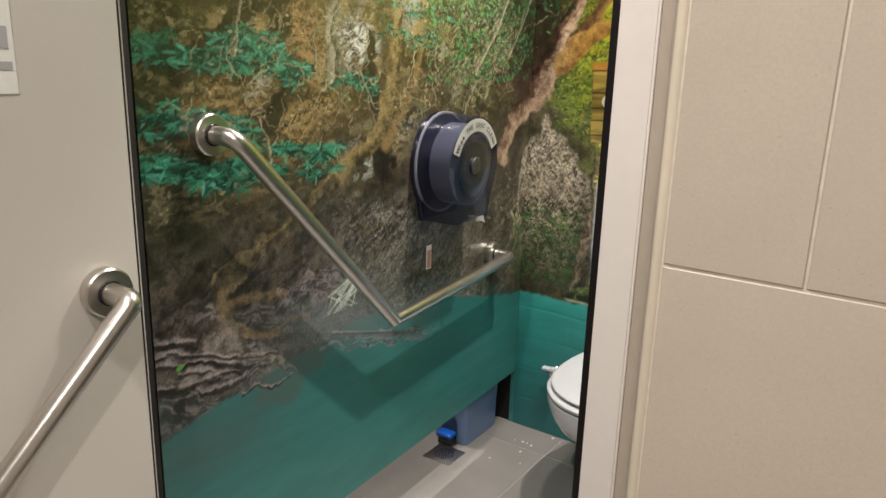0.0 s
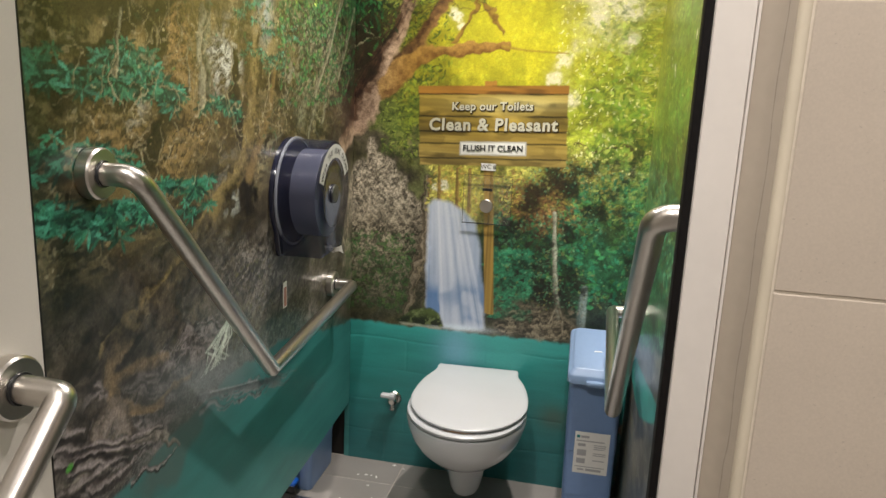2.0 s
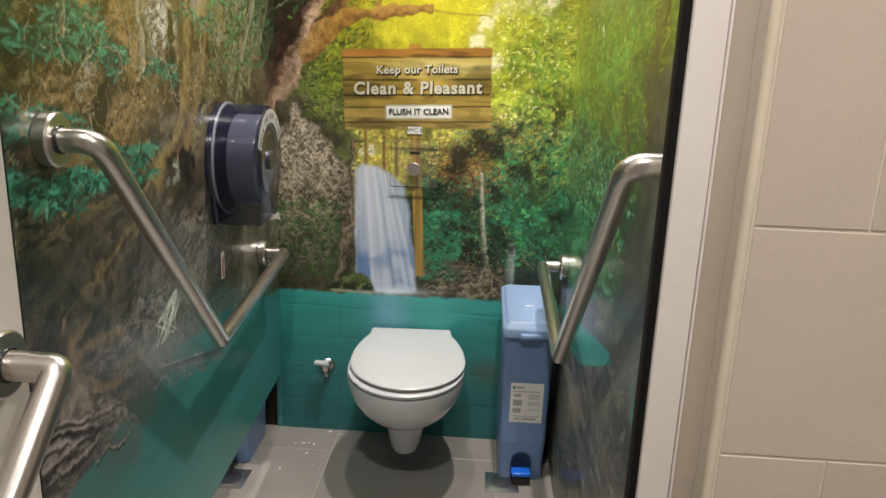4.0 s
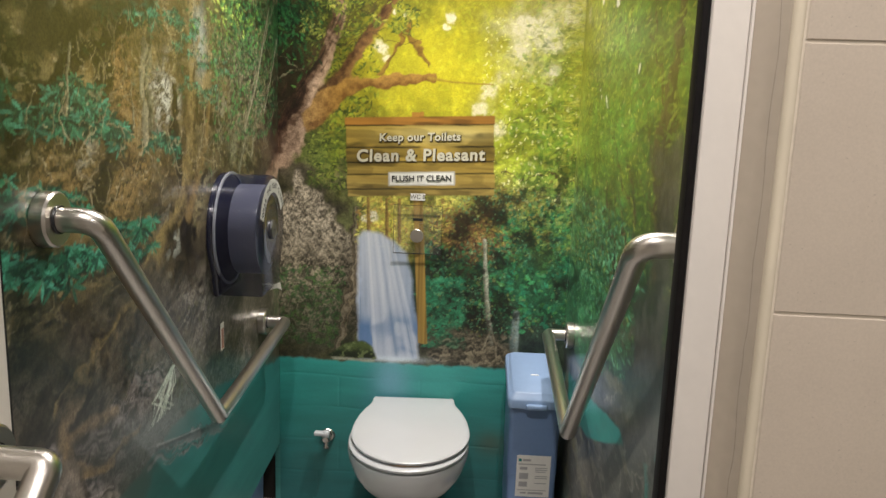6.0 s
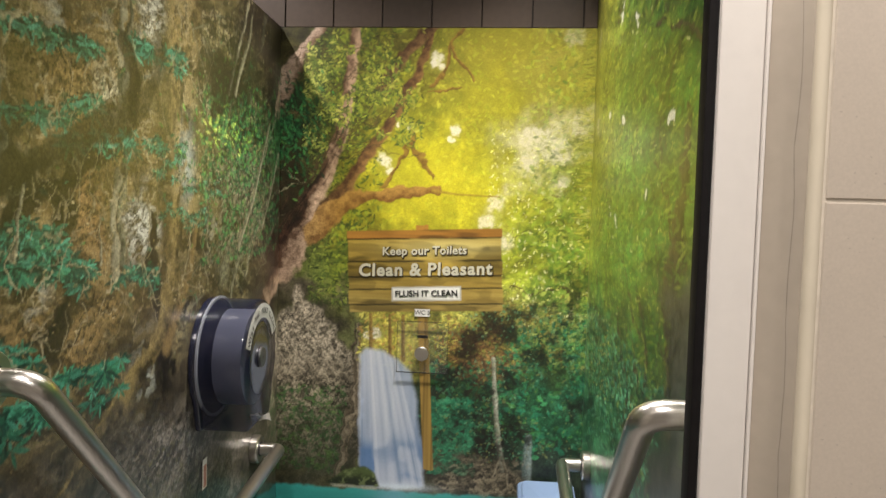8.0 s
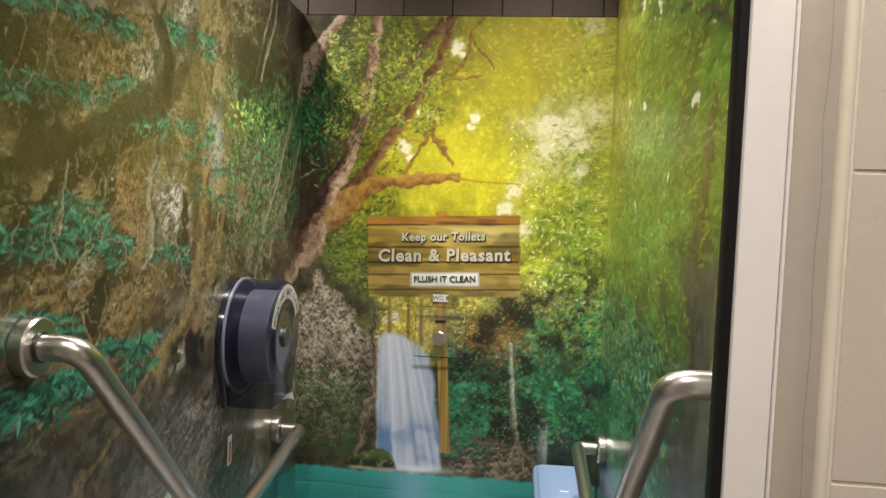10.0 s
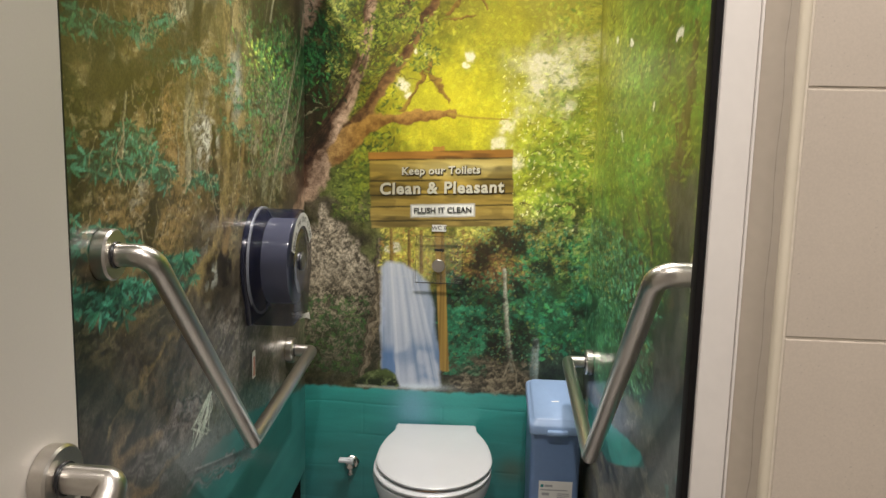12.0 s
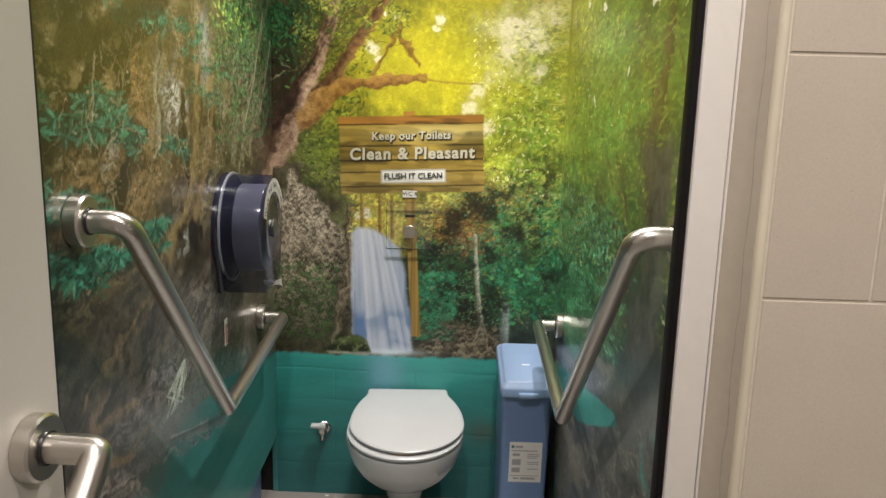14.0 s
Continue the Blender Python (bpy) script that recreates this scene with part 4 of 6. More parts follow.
lay(cliff * np.exp(-(((UU - 0.07) / 0.07) ** 2 + ((ZZ - 1.15) / 0.07) ** 2)) * smooth(FINE, 0.5, 0.75) * 0.5, "#b0a48e")
stones(cliff * smooth(ZZ, 0.62, 0.72), 0.019, 0.030, 530, "#17110a", "#b5a586", 0.85, -0.6, 0.24, 1.1)
stones(cliff * smooth(ZZ, 0.92, 1.08), 0.012, 0.018, 531, "#241a10", "#d8c8a8", 0.65, -0.6, 0.24, 1.1)
lay(cliff * smooth(ZZ, 0.95, 0.75) * smooth(BIG, 0.35, 0.6) * 0.45, "#2f3a1c")
lay(cliff * smooth(UU, 0.17, 0.27) * smooth(ZZ, 1.05, 0.95) * 0.6, "#1b140d")
spray(600, -0.08, 0.24, 0.62, 0.92, 0.02, ("#2c5a24", "#1f4a1e", "#4a6a2a"), where=cliff * smooth(BIG, 0.35, 0.6), alpha=0.7, spread=1.2)
for u, w, lo, hi in ((0.262, 0.016, "#4a3c2a", "#8f8066"), (0.248, 0.008, "#2c2318", "#5f513c"), (0.272, 0.006, "#3c3122", "#857658")):
    stroke([(u + 0.015, 1.14), (u + 0.012, 1.02), (u + 0.004, 0.90), (u - 0.012, 0.76), (u - 0.034, 0.60)], w * 0.7, w, lo, hi, 0.5, 0.4, 1, wobble=0.05)

# gap of light, far woods, red brush
spray(700, 0.28, 0.62, 1.00, 1.18, 0.016, ("#cdbb28", "#e3d648", "#7d8a24", "#b9882a"), alpha=0.7, spread=1.3)
for u in (0.32, 0.385, 0.43):
    stroke([(u, 1.17), (u + 0.004, 1.02)], 0.010, 0.012, "#6b4f1c", "#a5842c", 0.4, 0.4)
lay(inside([(0.50, 1.05), (0.62, 0.98), (0.80, 0.90), (0.80, 0.68), (0.53, 0.64)], 0.05, 0.03) * 0.7, "#24281c")
brush = np.exp(-(((UU - 0.68) / 0.10) ** 2 + ((ZZ - 1.05) / 0.09) ** 2))
spray(900, 0.52, 0.90, 0.92, 1.18, 0.018, ("#80502a", "#684020", "#9a702c", "#7c6a2a"), where=brush, alpha=0.75, spread=1.2)
spray(650, 0.70, 0.96, 1.02, 1.22, 0.018, ("#b59a2c", "#8a8a28", "#5c7a28"), alpha=0.6, spread=1.2)
green = inside([(0.52, 0.98), (0.62, 1.02), (0.80, 1.12), (1.06, 1.20), (1.06, 0.68), (0.82, 0.70), (0.72, 0.84), (0.58, 0.70)], 0.06, 0.03)
spray(2600, 0.50, 1.05, 0.66, 1.18, 0.022, ("#1d6a44", "#157a52", "#0f4a30", "#2f8a4c", "#3c7a34"), where=green * (0.35 + 0.65 * smooth(BIG, 0.35, 0.6)), alpha=0.8, spread=1.2, flat=0.5)
spray(1300, 0.54, 0.84, 0.96, 1.18, 0.020, ("#7a5228", "#5f3c1e", "#8a6a2c", "#4a2c16"), where=brush * smooth(BIG + MID * 0.3, 0.45, 0.75), alpha=0.6, spread=1.2)
lay(inside([(0.56, 0.98), (0.70, 1.02), (0.72, 0.86), (0.64, 0.76), (0.57, 0.84)], 0.05, 0.02) * 0.6, "#1c1710")
spray(500, 0.52, 0.68, 0.64, 0.90, 0.022, ("#1d6a44", "#157a52", "#2f8a5c"), alpha=0.7, spread=1.0, flat=0.5)
stroke([(0.735, 1.04), (0.745, 0.90), (0.757, 0.78), (0.775, 0.66)], 0.013, 0.020, "#6a6a54", "#b9b79c", 0.3, 0.4)
stroke([(0.86, 0.78), (0.855, 0.64)], 0.026, 0.03, "#56665c", "#8fa094", 0.3, 0.4)
for k in range(26):
    u, z = rng.uniform(0.55, 0.85), rng.uniform(0.60, 0.70)
    lay(np.exp(-(((UU - u) / 0.022) ** 2 + ((ZZ - z) / 0.014) ** 2)) * smooth(FINE, 0.3, 0.6) * 0.8, ("#6a6048", "#8a7a5c", "#3a3424", "#554c38")[k % 4])

heap = patch([(0.55, 0.60), (0.60, 0.66), (0.66, 0.72), (0.72, 0.71), (0.80, 0.66), (0.86, 0.62), (0.86, 0.575), (0.56, 0.578)], 0.02, 0.006)
stones(heap, 0.026, 0.018, 540, "#2a2418", "#9a8c6c", 0.85, 0.0, 0.16)
stroke([(0.775, 0.70), (0.790, 0.66), (0.795, 0.60)], 0.012, 0.006, "#5a5038", "#a89c7c", 0.4, 0.4)
stroke([(0.765, 0.70), (0.745, 0.64)], 0.010, 0.005, "#5a5038", "#a89c7c", 0.4, 0.4)

# the fall and its foam
fall = inside([(0.285, 1.03), (0.31, 1.06), (0.37, 1.05), (0.42, 1.02), (0.46, 0.98), (0.485, 0.88), (0.50, 0.75), (0.515, 0.585), (0.42, 0.574), (0.30, 0.582), (0.283, 0.80)], 0.006, 0.006)
bend = np.clip((UU - 0.285) / (0.12 + 0.26 * (1.06 - ZZ)), 0, 1)
g = np.random.default_rng(183)
threads = 0.22 * np.interp(bend.ravel(), np.linspace(0, 1, 46), g.random(46)).reshape(UU.shape) + 0.43 * np.interp(bend.ravel(), np.linspace(0, 1, 17), g.random(17)).reshape(UU.shape) + 0.20 * lattice(0.012, 0.14, 184) + 0.15 * smooth(ZZ, 0.70, 0.95)
IMG = IMG * (1 - fall[..., None] * 0.93) + fall[..., None] * 0.93 * (rgb("#7f9cc0") * (1 - threads[..., None]) + rgb("#eef0f4") * threads[..., None])
lay(fall * smooth(ZZ, 0.76, 0.70) * smooth(ZZ, 0.60, 0.64) * smooth(lattice(0.045, 0.05, 182), 0.35, 0.6) * smooth(threads, 0.62, 0.45) * 0.8, "#3f78b4")
lay(fall * smooth(threads, 0.34, 0.20) * 0.3, "#6a86aa")
lay(fall * smooth(UU, 0.305, 0.285) * smooth(ZZ, 0.95, 0.75) * 0.28, "#5a88ba")
lay(fall * np.exp(-((ZZ - 0.705) / 0.045) ** 2) * smooth(lattice(0.035, 0.05, 186), 0.45, 0.7) * 0.5, "#4a7cb0")
lay(np.exp(-(((UU - 0.43) / 0.09) ** 2 + ((ZZ - 0.585) / 0.012) ** 2)) * 0.9, "#dfeaf0")
moss = inside([(0.17, 0.580), (0.20, 0.602), (0.25, 0.636), (0.31, 0.645), (0.345, 0.622), (0.365, 0.578)], 0.006, 0.004)
lay(moss, "#1f2a14")
lay(moss * smooth(ZZ + 0.02 * FINE, 0.605, 0.635) * 0.8, "#5c6e30")
lay(moss * smooth(FINE, 0.55, 0.75) * 0.7, "#7c8a4c")
lay(inside([(0.19, 0.582), (0.355, 0.578), (0.35, 0.570), (0.20, 0.574)], 0.0, 0.003) * 0.8, "#b9b79a")
lay(np.exp(-(((UU - 0.79) / 0.06) ** 2 + ((ZZ - 0.28) / 0.05) ** 2)) * 0.55, "#5a5030")

# right wall: willow-like green, trunks, dark root tree, pool, stones
corner = smooth(UU, WIDE - 0.25, WIDE - 0.05) * smooth(UU, WIDE + 0.30, WIDE + 0.1)
spray(4200, WIDE - 0.25, WIDE + 0.30, 1.0, 2.28, 0.020, ("#5f8a2a", "#8aa832", "#3f6a28", "#a3b944", "#b9b84a"), where=corner, alpha=0.7, local=0.5, spread=1.2, flat=0.4)
green_r = smooth(UU, WIDE + 0.06, WIDE + 0.30) * smooth(ZZ, 0.95, 1.15)
shade_r = fbm(0.10, 360, 4, 2.5)
IMG = IMG * (1 - green_r[..., None] * (1 - (0.50 + 0.75 * shade_r[..., None])))
lay(smooth(UU, 1.65, 1.05) * smooth(ZZ, 1.25, 1.7) * smooth(UU, 0.9, 1.05) * 0.4, "#9a9426")
spray(11000, WIDE, U1, 0.92, 2.30, 0.017, ("#4c6f20", "#6c8826", "#38581c", "#8a9834", "#2c5020", "#1c3814", "#182c10", "#26461a"), where=green_r, droop=0.9, alpha=0.66, local=0.45, spread=1.0, flat=0.32, wide=3.0)
gold = smooth(UU, 1.75, 1.10) * smooth(ZZ, 1.25, 1.7)
spray(5500, WIDE - 0.05, 1.8, 1.2, 2.30, 0.016, ("#8f8f24", "#a8a42c", "#76801e", "#b9b43a", "#5f6a1c"), where=gold, droop=1.2, alpha=0.62, local=0.35, spread=0.9, flat=0.30, wide=3.2)
spray(2200, WIDE + 0.05, U1, 1.10, 2.30, 0.010, ("#a8a83e", "#b9b850", "#98a238", "#c3c47c"), where=(0.25 + 0.75 * smooth(shade_r, 0.4, 0.7)), droop=1.0, alpha=0.65, spread=0.9, flat=0.34, wide=2.6)
for pts, w0, w1 in (([(2.34, 0.95), (2.28, 1.20), (2.26, 1.40), (2.32, 1.70)], 0.070, 0.026), ([(2.04, 1.00), (2.05, 1.13), (2.05, 1.22), (2.04, 1.32), (1.93, 1.42)], 0.018, 0.006),
                    ([(2.04, 1.29), (1.93, 1.32), (1.80, 1.40), (1.66, 1.46)], 0.012, 0.004), ([(2.05, 1.20), (2.18, 1.21), (2.31, 1.24)], 0.013, 0.008),
                    ([(1.86, 1.00), (1.90, 1.11), (1.84, 1.20), (1.70, 1.32)], 0.022, 0.006), ([(2.12, 1.00), (2.20, 1.16), (2.26, 1.30)], 0.016, 0.008),
                    ([(1.10, 1.24), (1.30, 1.25), (1.55, 1.20), (1.80, 1.12)], 0.008, 0.006), ([(2.05, 1.88), (2.16, 1.87), (2.30, 1.82), (2.45, 1.72)], 0.012, 0.007),
                    ([(2.05, 1.14), (1.95, 1.22), (1.88, 1.30)], 0.010, 0.004), ([(2.22, 1.50), (2.16, 1.58), (2.10, 1.70)], 0.009, 0.004)):
    stroke(pts, w0, w1, "#1f1b10", "#54482c", 0.4, 0.3, wobble=0.04, wide=2.2)
for _ in range(170):
    u, z = rng.uniform(1.25, 2.6), rng.uniform(1.0, 2.05)
    du, dz = rng.normal(0, 0.09), rng.uniform(0.03, 0.10)
    stroke([(u, z), (u + du * 0.6, z + dz * 0.5), (u + du, z + dz)], 0.0045, 0.002, "#241f10", "#5a5028", alpha=0.75, wobble=0.04, wide=2.2)
spray(2600, 1.5, U1, 1.10, 1.9, 0.015, ("#4c6f20", "#6c8826", "#38581c", "#8a9834"), where=green_r * smooth(ZZ, 1.1, 1.5), droop=1.2, alpha=0.75, local=0.3, spread=0.9, flat=0.30, wide=3.5)
for u, z, r in ((2.20, 1.69, 0.016), (1.68, 1.73, 0.015), (1.43, 1.82, 0.014), (1.64, 1.51, 0.016), (1.58, 2.02, 0.022), (1.80, 1.95, 0.016), (1.50, 1.55, 0.012), (2.02, 1.56, 0.010)):
    f = np.exp(-(((UU - u) / 1.8 + WARP_U * 0.05) ** 2 + (ZZ - z + WARP_Z * 0.05) ** 2) / r ** 2)
    lay(smooth(f * (0.3 + 1.4 * WIDE_FINE), 0.40, 0.65) * 0.8, "#e6e2cc")
spray(5200, WIDE, 2.5, 0.70, 1.25, 0.016, ("#2a6a44", "#3f8a62", "#1d5030", "#5a9a66", "#3a6a34", "#16382a", "#10241a"), where=smooth(UU, 2.4, 1.9) * smooth(ZZ - 0.72 - 0.16 * (UU - 1.3), 0.0, 0.10), droop=0.3, alpha=0.75, spread=1.1, flat=0.38, wide=2.4)
spray(160, 1.04, 1.60, 1.02, 1.25, 0.022, ("#a8a030", "#c3a838", "#8a9a30"), droop=0.0, alpha=0.75, spread=0.3, flat=0.2)
thick = smooth(UU, 0.50, 0.60) * smooth(ZZ, 0.66, 0.74) * smooth(ZZ, 1.42, 1.20)
gaps = fbm(0.07, 420, 4) * (1 - wr) + fbm(0.06, 425, 4, 3.2) * wr
IMG = IMG * (1 - thick[..., None] * (1 - (0.42 + 1.12 * gaps[..., None])))
lay(thick * smooth(gaps, 0.38, 0.24) * 0.7, "#15160d")
spray(4200, 0.52, 1.06, 0.66, 1.22, 0.010, ("#3f8a5c", "#6aa070", "#14301e", "#1c4a30", "#8a8a3a", "#0e2014"), where=thick * (0.3 + 0.7 * smooth(MID, 0.35, 0.6)), alpha=0.7, local=0.35, spread=1.2, flat=0.5)
bank = inside([(1.10, 0.56), (1.20, 0.70), (1.50, 0.74), (1.80, 0.84), (2.10, 0.93), (2.30, 0.92), (2.75, 1.0), (2.75, -0.1), (1.0, -0.1)], 0.02, 0.006, True)
lay(bank, wash([(1.2, 0.7, "#4d4f4c"), (1.6, 0.72, "#565a52"), (1.3, 0.45, "#3a3a34"), (1.8, 0.5, "#3f3e38"), (2.4, 0.6, "#45443c"), (1.25, 0.15, "#3e564e"), (1.9, 0.2, "#484c3c"), (2.5, 0.3, "#44443a")], 0.2) * (0.6 + 0.8 * WIDE_MID[..., None]))
vein = np.abs(fbm(0.11, 190, 4, 3.2) - 0.5)
lay(bank * smooth(vein, 0.035, 0.0) * 0.5, "#a39c86")
lay(bank * smooth(fbm(0.06, 200, 4, 4.0), 0.60, 0.74) * 0.5, "#7c7752")
lay(bank * smooth(fbm(0.05, 210, 4, 4.0), 0.40, 0.26) * 0.7, "#1c1b18")
pool = inside([(1.22, 0.630), (1.40, 0.668), (1.58, 0.702), (1.87, 0.770), (2.10, 0.822), (2.15, 0.812), (2.01, 0.750), (1.84, 0.675), (1.67, 0.613), (1.45, 0.575), (1.25, 0.555)], 0.002, 0.005)
lay(pool, "#1b8f80")
lay(inside([(2.34, 0.86), (2.40, 0.92), (2.50, 0.92), (2.50, 0.80), (2.36, 0.80)], 0.003, 0.006), "#1b8f80")
stroke([(2.34, 1.40), (2.30, 1.15), (2.27, 1.00), (2.20, 0.90), (2.05, 0.82), (1.85, 0.72)], 0.09, 0.03, "#26261f", "#4b4a3e", 0.4, 0.5, wobble=0.05, wide=2.5)
stroke([(2.28, 1.05), (2.36, 0.90), (2.52, 0.78)], 0.06, 0.04, "#2a2922", "#4a4a40", 0.4, 0.5, wobble=0.05, wide=2.5)
for k in range(60):
    u, z = rng.uniform(1.3, 2.6), rng.uniform(0.1, 0.68)
    stroke([(u, z), (u + 0.06, z + rng.normal(0.03, 0.02)), (u + 0.14, z + rng.normal(0.05, 0.03))], rng.uniform(0.005, 0.016), 0.003, "#2a2924", "#9a9078", 0.6, 0.6, alpha=0.6, wobble=0.06, wide=2.5)
stones(bank * (1 - pool) * smooth(MID, 0.3, 0.6), 0.30, 0.060, 550, "#2a2823", "#7d7a68", 0.35, 0.05, 0.07, 1.0)
IMG = IMG * (1 + 0.45 * (bank * smooth(ZZ, 0.62, 0.35))[..., None])
spray(3600, 1.1, U1, 0.05, 0.9, 0.035, ("#5a5642",), where=bank, alpha=0.55, local=0.8, spread=0.4, flat=0.25)

IMG = IMG * (1 + 0.40 * (cliff * smooth(ZZ, 0.70, 0.90))[..., None])
IMG = IMG * (1 + 0.28 * (smooth(UU, 0.06, 0.14) * smooth(UU, 0.34, 0.26) * smooth(ZZ, 1.15, 1.25) * smooth(ZZ, 1.75, 1.60))[..., None])
lay(pool * 0.85, rgb("#1b8f80") * (0.8 + 0.4 * WIDE_MID[..., None]))
lay(cliff * 0.10, "#5a5a34")

# painted board with its post
TILT = math.radians(2.6)
BU, BZ = 0.5 * (0.253 + 0.778) - LX, 0.5 * (1.447 + 1.201)
bu = (UU - BU) * math.cos(TILT) + (ZZ - BZ) * math.sin(TILT)
bz = (ZZ - BZ) * math.cos(TILT) - (UU - BU) * math.sin(TILT)
post = smooth(0.017 - np.abs(UU - 0.500 - (1.10 - ZZ) * 0.060), -0.002, 0.002) * (ZZ > 0.645 + 0.01 * FINE) * (ZZ < 1.20)
lay(post, rgb("#a07c22") * (0.55 + 0.9 * lattice(0.006, 0.5, 220)[..., None]))
lay(smooth(0.021 - np.abs(bu + 0.005), -0.002, 0.002) * (bz > 0.12) * (bz < 0.152), "#a8772c")
plank_row = np.digitize(bz, [-0.112, -0.060, -0.018, 0.033, 0.108])
grainy = lattice(0.22, 0.006, 230) * 0.5 + lattice(0.12, 0.013, 231) * 0.3 + fbm(0.09, 232, 3, 3.0) * 0.4
dark = smooth(fbm(0.05, 240, 3, 4.0), 0.56, 0.76)
board = np.minimum(smooth(0.257 - np.abs(bu) + 0.003 * (plank_row % 2), -0.002, 0.003), smooth(0.137 - np.abs(bz), -0.002, 0.003))
wood = rgb("#8a6a22") * (1 - grainy[..., None]) + rgb("#c9a648") * grainy[..., None]
sheen = np.exp(-(((bu - 0.10) / 0.2) ** 2 + ((bz - 0.075) / 0.03) ** 2))[..., None]
wood = wood * (1 - 0.55 * sheen) + rgb("#e3cf8a") * 0.55 * sheen
wood = np.where((plank_row == 5)[..., None], rgb("#a8702a") * (0.6 + 0.6 * grainy[..., None]), wood)
wood = wood * (1 - dark[..., None] * 0.50)
for edge in (-0.112, -0.060, -0.018, 0.033, 0.108):
    wood = wood * (1 - 0.75 * smooth(0.0035 - np.abs(bz - edge + 0.004 * (BIG - 0.5)), -0.001, 0.002) * smooth(fbm(0.10, 250, 2, 2.0), 0.15, 0.4))[..., None]
knot = smooth(fbm(0.045, 560, 3, 3.5), 0.62, 0.74)
wood = wood * (1 - 0.28 * knot[..., None])
wood = wood * np.array([0.93, 1.0, 0.92])
lay(board, wood)
plate = np.minimum(smooth(0.117 - np.abs(bu - 0.004), -0.001, 0.002), smooth(0.0245 - np.abs(bz + 0.077), -0.001, 0.002))
lay(plate, "#e9e6d8")
rim = np.clip(plate - np.minimum(smooth(0.1125 - np.abs(bu - 0.004), -0.001, 0.002), smooth(0.020 - np.abs(bz + 0.077), -0.001, 0.002)), 0, 1)
lay(rim * 0.5, "#6a6450")
calm = np.clip(np.maximum.reduce([water, fall, board, plate, pool, post, 0.7 * canopy * smooth(UU, WIDE + 0.1, WIDE - 0.1)]), 0, 1)
# canopy darkened once more with height, standing in for weaker lamplight
IMG = IMG * (1 - 0.34 * (canopy * smooth(ZZ, 1.40, 1.7) * smooth(UU, WIDE + 0.3, WIDE) * (1 - board) * (1 - 0.7 * glow))[..., None])
grey = IMG.mean(-1, keepdims=True)
IMG = (grey + (IMG - grey) * (0.84 + 0.14 * canopy[..., None])) * np.array([0.98, 1.0, 1.06])
IMG = np.clip(IMG * 0.97 + 0.006, 0.002, 0.90)


PRINT = bpy.data.materials.new("glossy_print")
PRINT.use_nodes = True
_nt = PRINT.node_tree
_b = _nt.nodes["Principled BSDF"]
_a = _nt.nodes.new("ShaderNodeAttribute")
_a.attribute_name = "ink"
_n = _nt.nodes.new("ShaderNodeTexNoise")
_n.inputs["Scale"].default_value, _n.inputs["Detail"].default_value, _n.inputs["Roughness"].default_value = 170.0, 4.0, 0.65
_tc = _nt.nodes.new("ShaderNodeTexCoord")
_nt.links.new(_tc.outputs["Object"], _n.inputs["Vector"])
_mr = _nt.nodes.new("ShaderNodeMapRange")
_mr.inputs["From Min"].default_value, _mr.inputs["From Max"].default_value = 0.3, 0.7
_mr.inputs["To Min"].default_value, _mr.inputs["To Max"].default_value = -0.36, 0.36
_nt.links.new(_n.outputs["Fac"], _mr.inputs["Value"])
_am = _nt.nodes.new("ShaderNodeMath")
_am.operation = "MULTIPLY_ADD"
_am.inputs[2].default_value = 1.0
_nt.links.new(_mr.outputs["Result"], _am.inputs[0])
_nt.links.new(_a.outputs["Alpha"], _am.inputs[1])
_mx = _nt.nodes.new("ShaderNodeMix")
_mx.data_type, _mx.blend_type = "RGBA", "MULTIPLY"
_mx.inputs["Factor"].default_value = 1.0
_nt.links.new(_a.outputs["Color"], _mx.inputs["A"])
_nt.links.new(_am.outputs["Value"], _mx.inputs["B"])
_nt.links.new(_mx.outputs["Result"], _b.inputs["Base Color"])
_b.inputs["Roughness"].default_value = 0.30
_b.inputs["Specular IOR Level"].default_value = 0.45


def print_sheet(u_from, u_to, z_from, z_to, place, parent, relief=None):
    """A stretch of the picture as a fine sheet; place(u, z, lift) gives its points."""
    i0, i1 = int(round((u_from - U0) / STEP)), min(NU - 1, int(round((u_to - U0) / STEP)))
    j0, j1 = int(round(z_from / STEP)), min(NZ - 1, int(round(z_to / STEP)))
    u, z = UU[j0:j1 + 1, i0:i1 + 1], ZZ[j0:j1 + 1, i0:i1 + 1]
    lift = np.zeros_like(u) if relief is None else relief(u, z)
    pts = place(u, z, lift).reshape(-1, 3)
    h, w = u.shape
    idx = np.arange(h * w).reshape(h, w)
    quads = np.stack([idx[:-1, :-1], idx[:-1, 1:], idx[1:, 1:], idx[1:, :-1]], -1).reshape(-1)
    n = len(quads) // 4
    me = bpy.data.meshes.new("printed_film")
    me.vertices.add(len(pts))
    me.vertices.foreach_set("co", pts.astype(np.float32).ravel())
    me.loops.add(len(quads))
    me.loops.foreach_set("vertex_index", quads.astype(np.int32))
    me.polygons.add(n)
    me.polygons.foreach_set("loop_start", np.arange(0, 4 * n, 4, dtype=np.int32))
    me.update(calc_edges=True)
    ink = np.ones((h * w, 4), np.float32)
    ink[:, 3] = (1 - 0.85 * calm[j0:j1 + 1, i0:i1 + 1]).ravel()
    ink[:, :3] = IMG[j0:j1 + 1, i0:i1 + 1].reshape(-1, 3)
    me.color_attributes.new("ink", "FLOAT_COLOR", "POINT").data.foreach_set("color", ink.ravel())
    me.materials.append(PRINT)
    me.shade_smooth()
    ob = new("printed_film", me)
    ob.parent = parent
    ob["label"] = "glossy film printed with a forest waterfall"
    return ob

# ---------------------------------------------------------------- structure
CEIL = 3.00


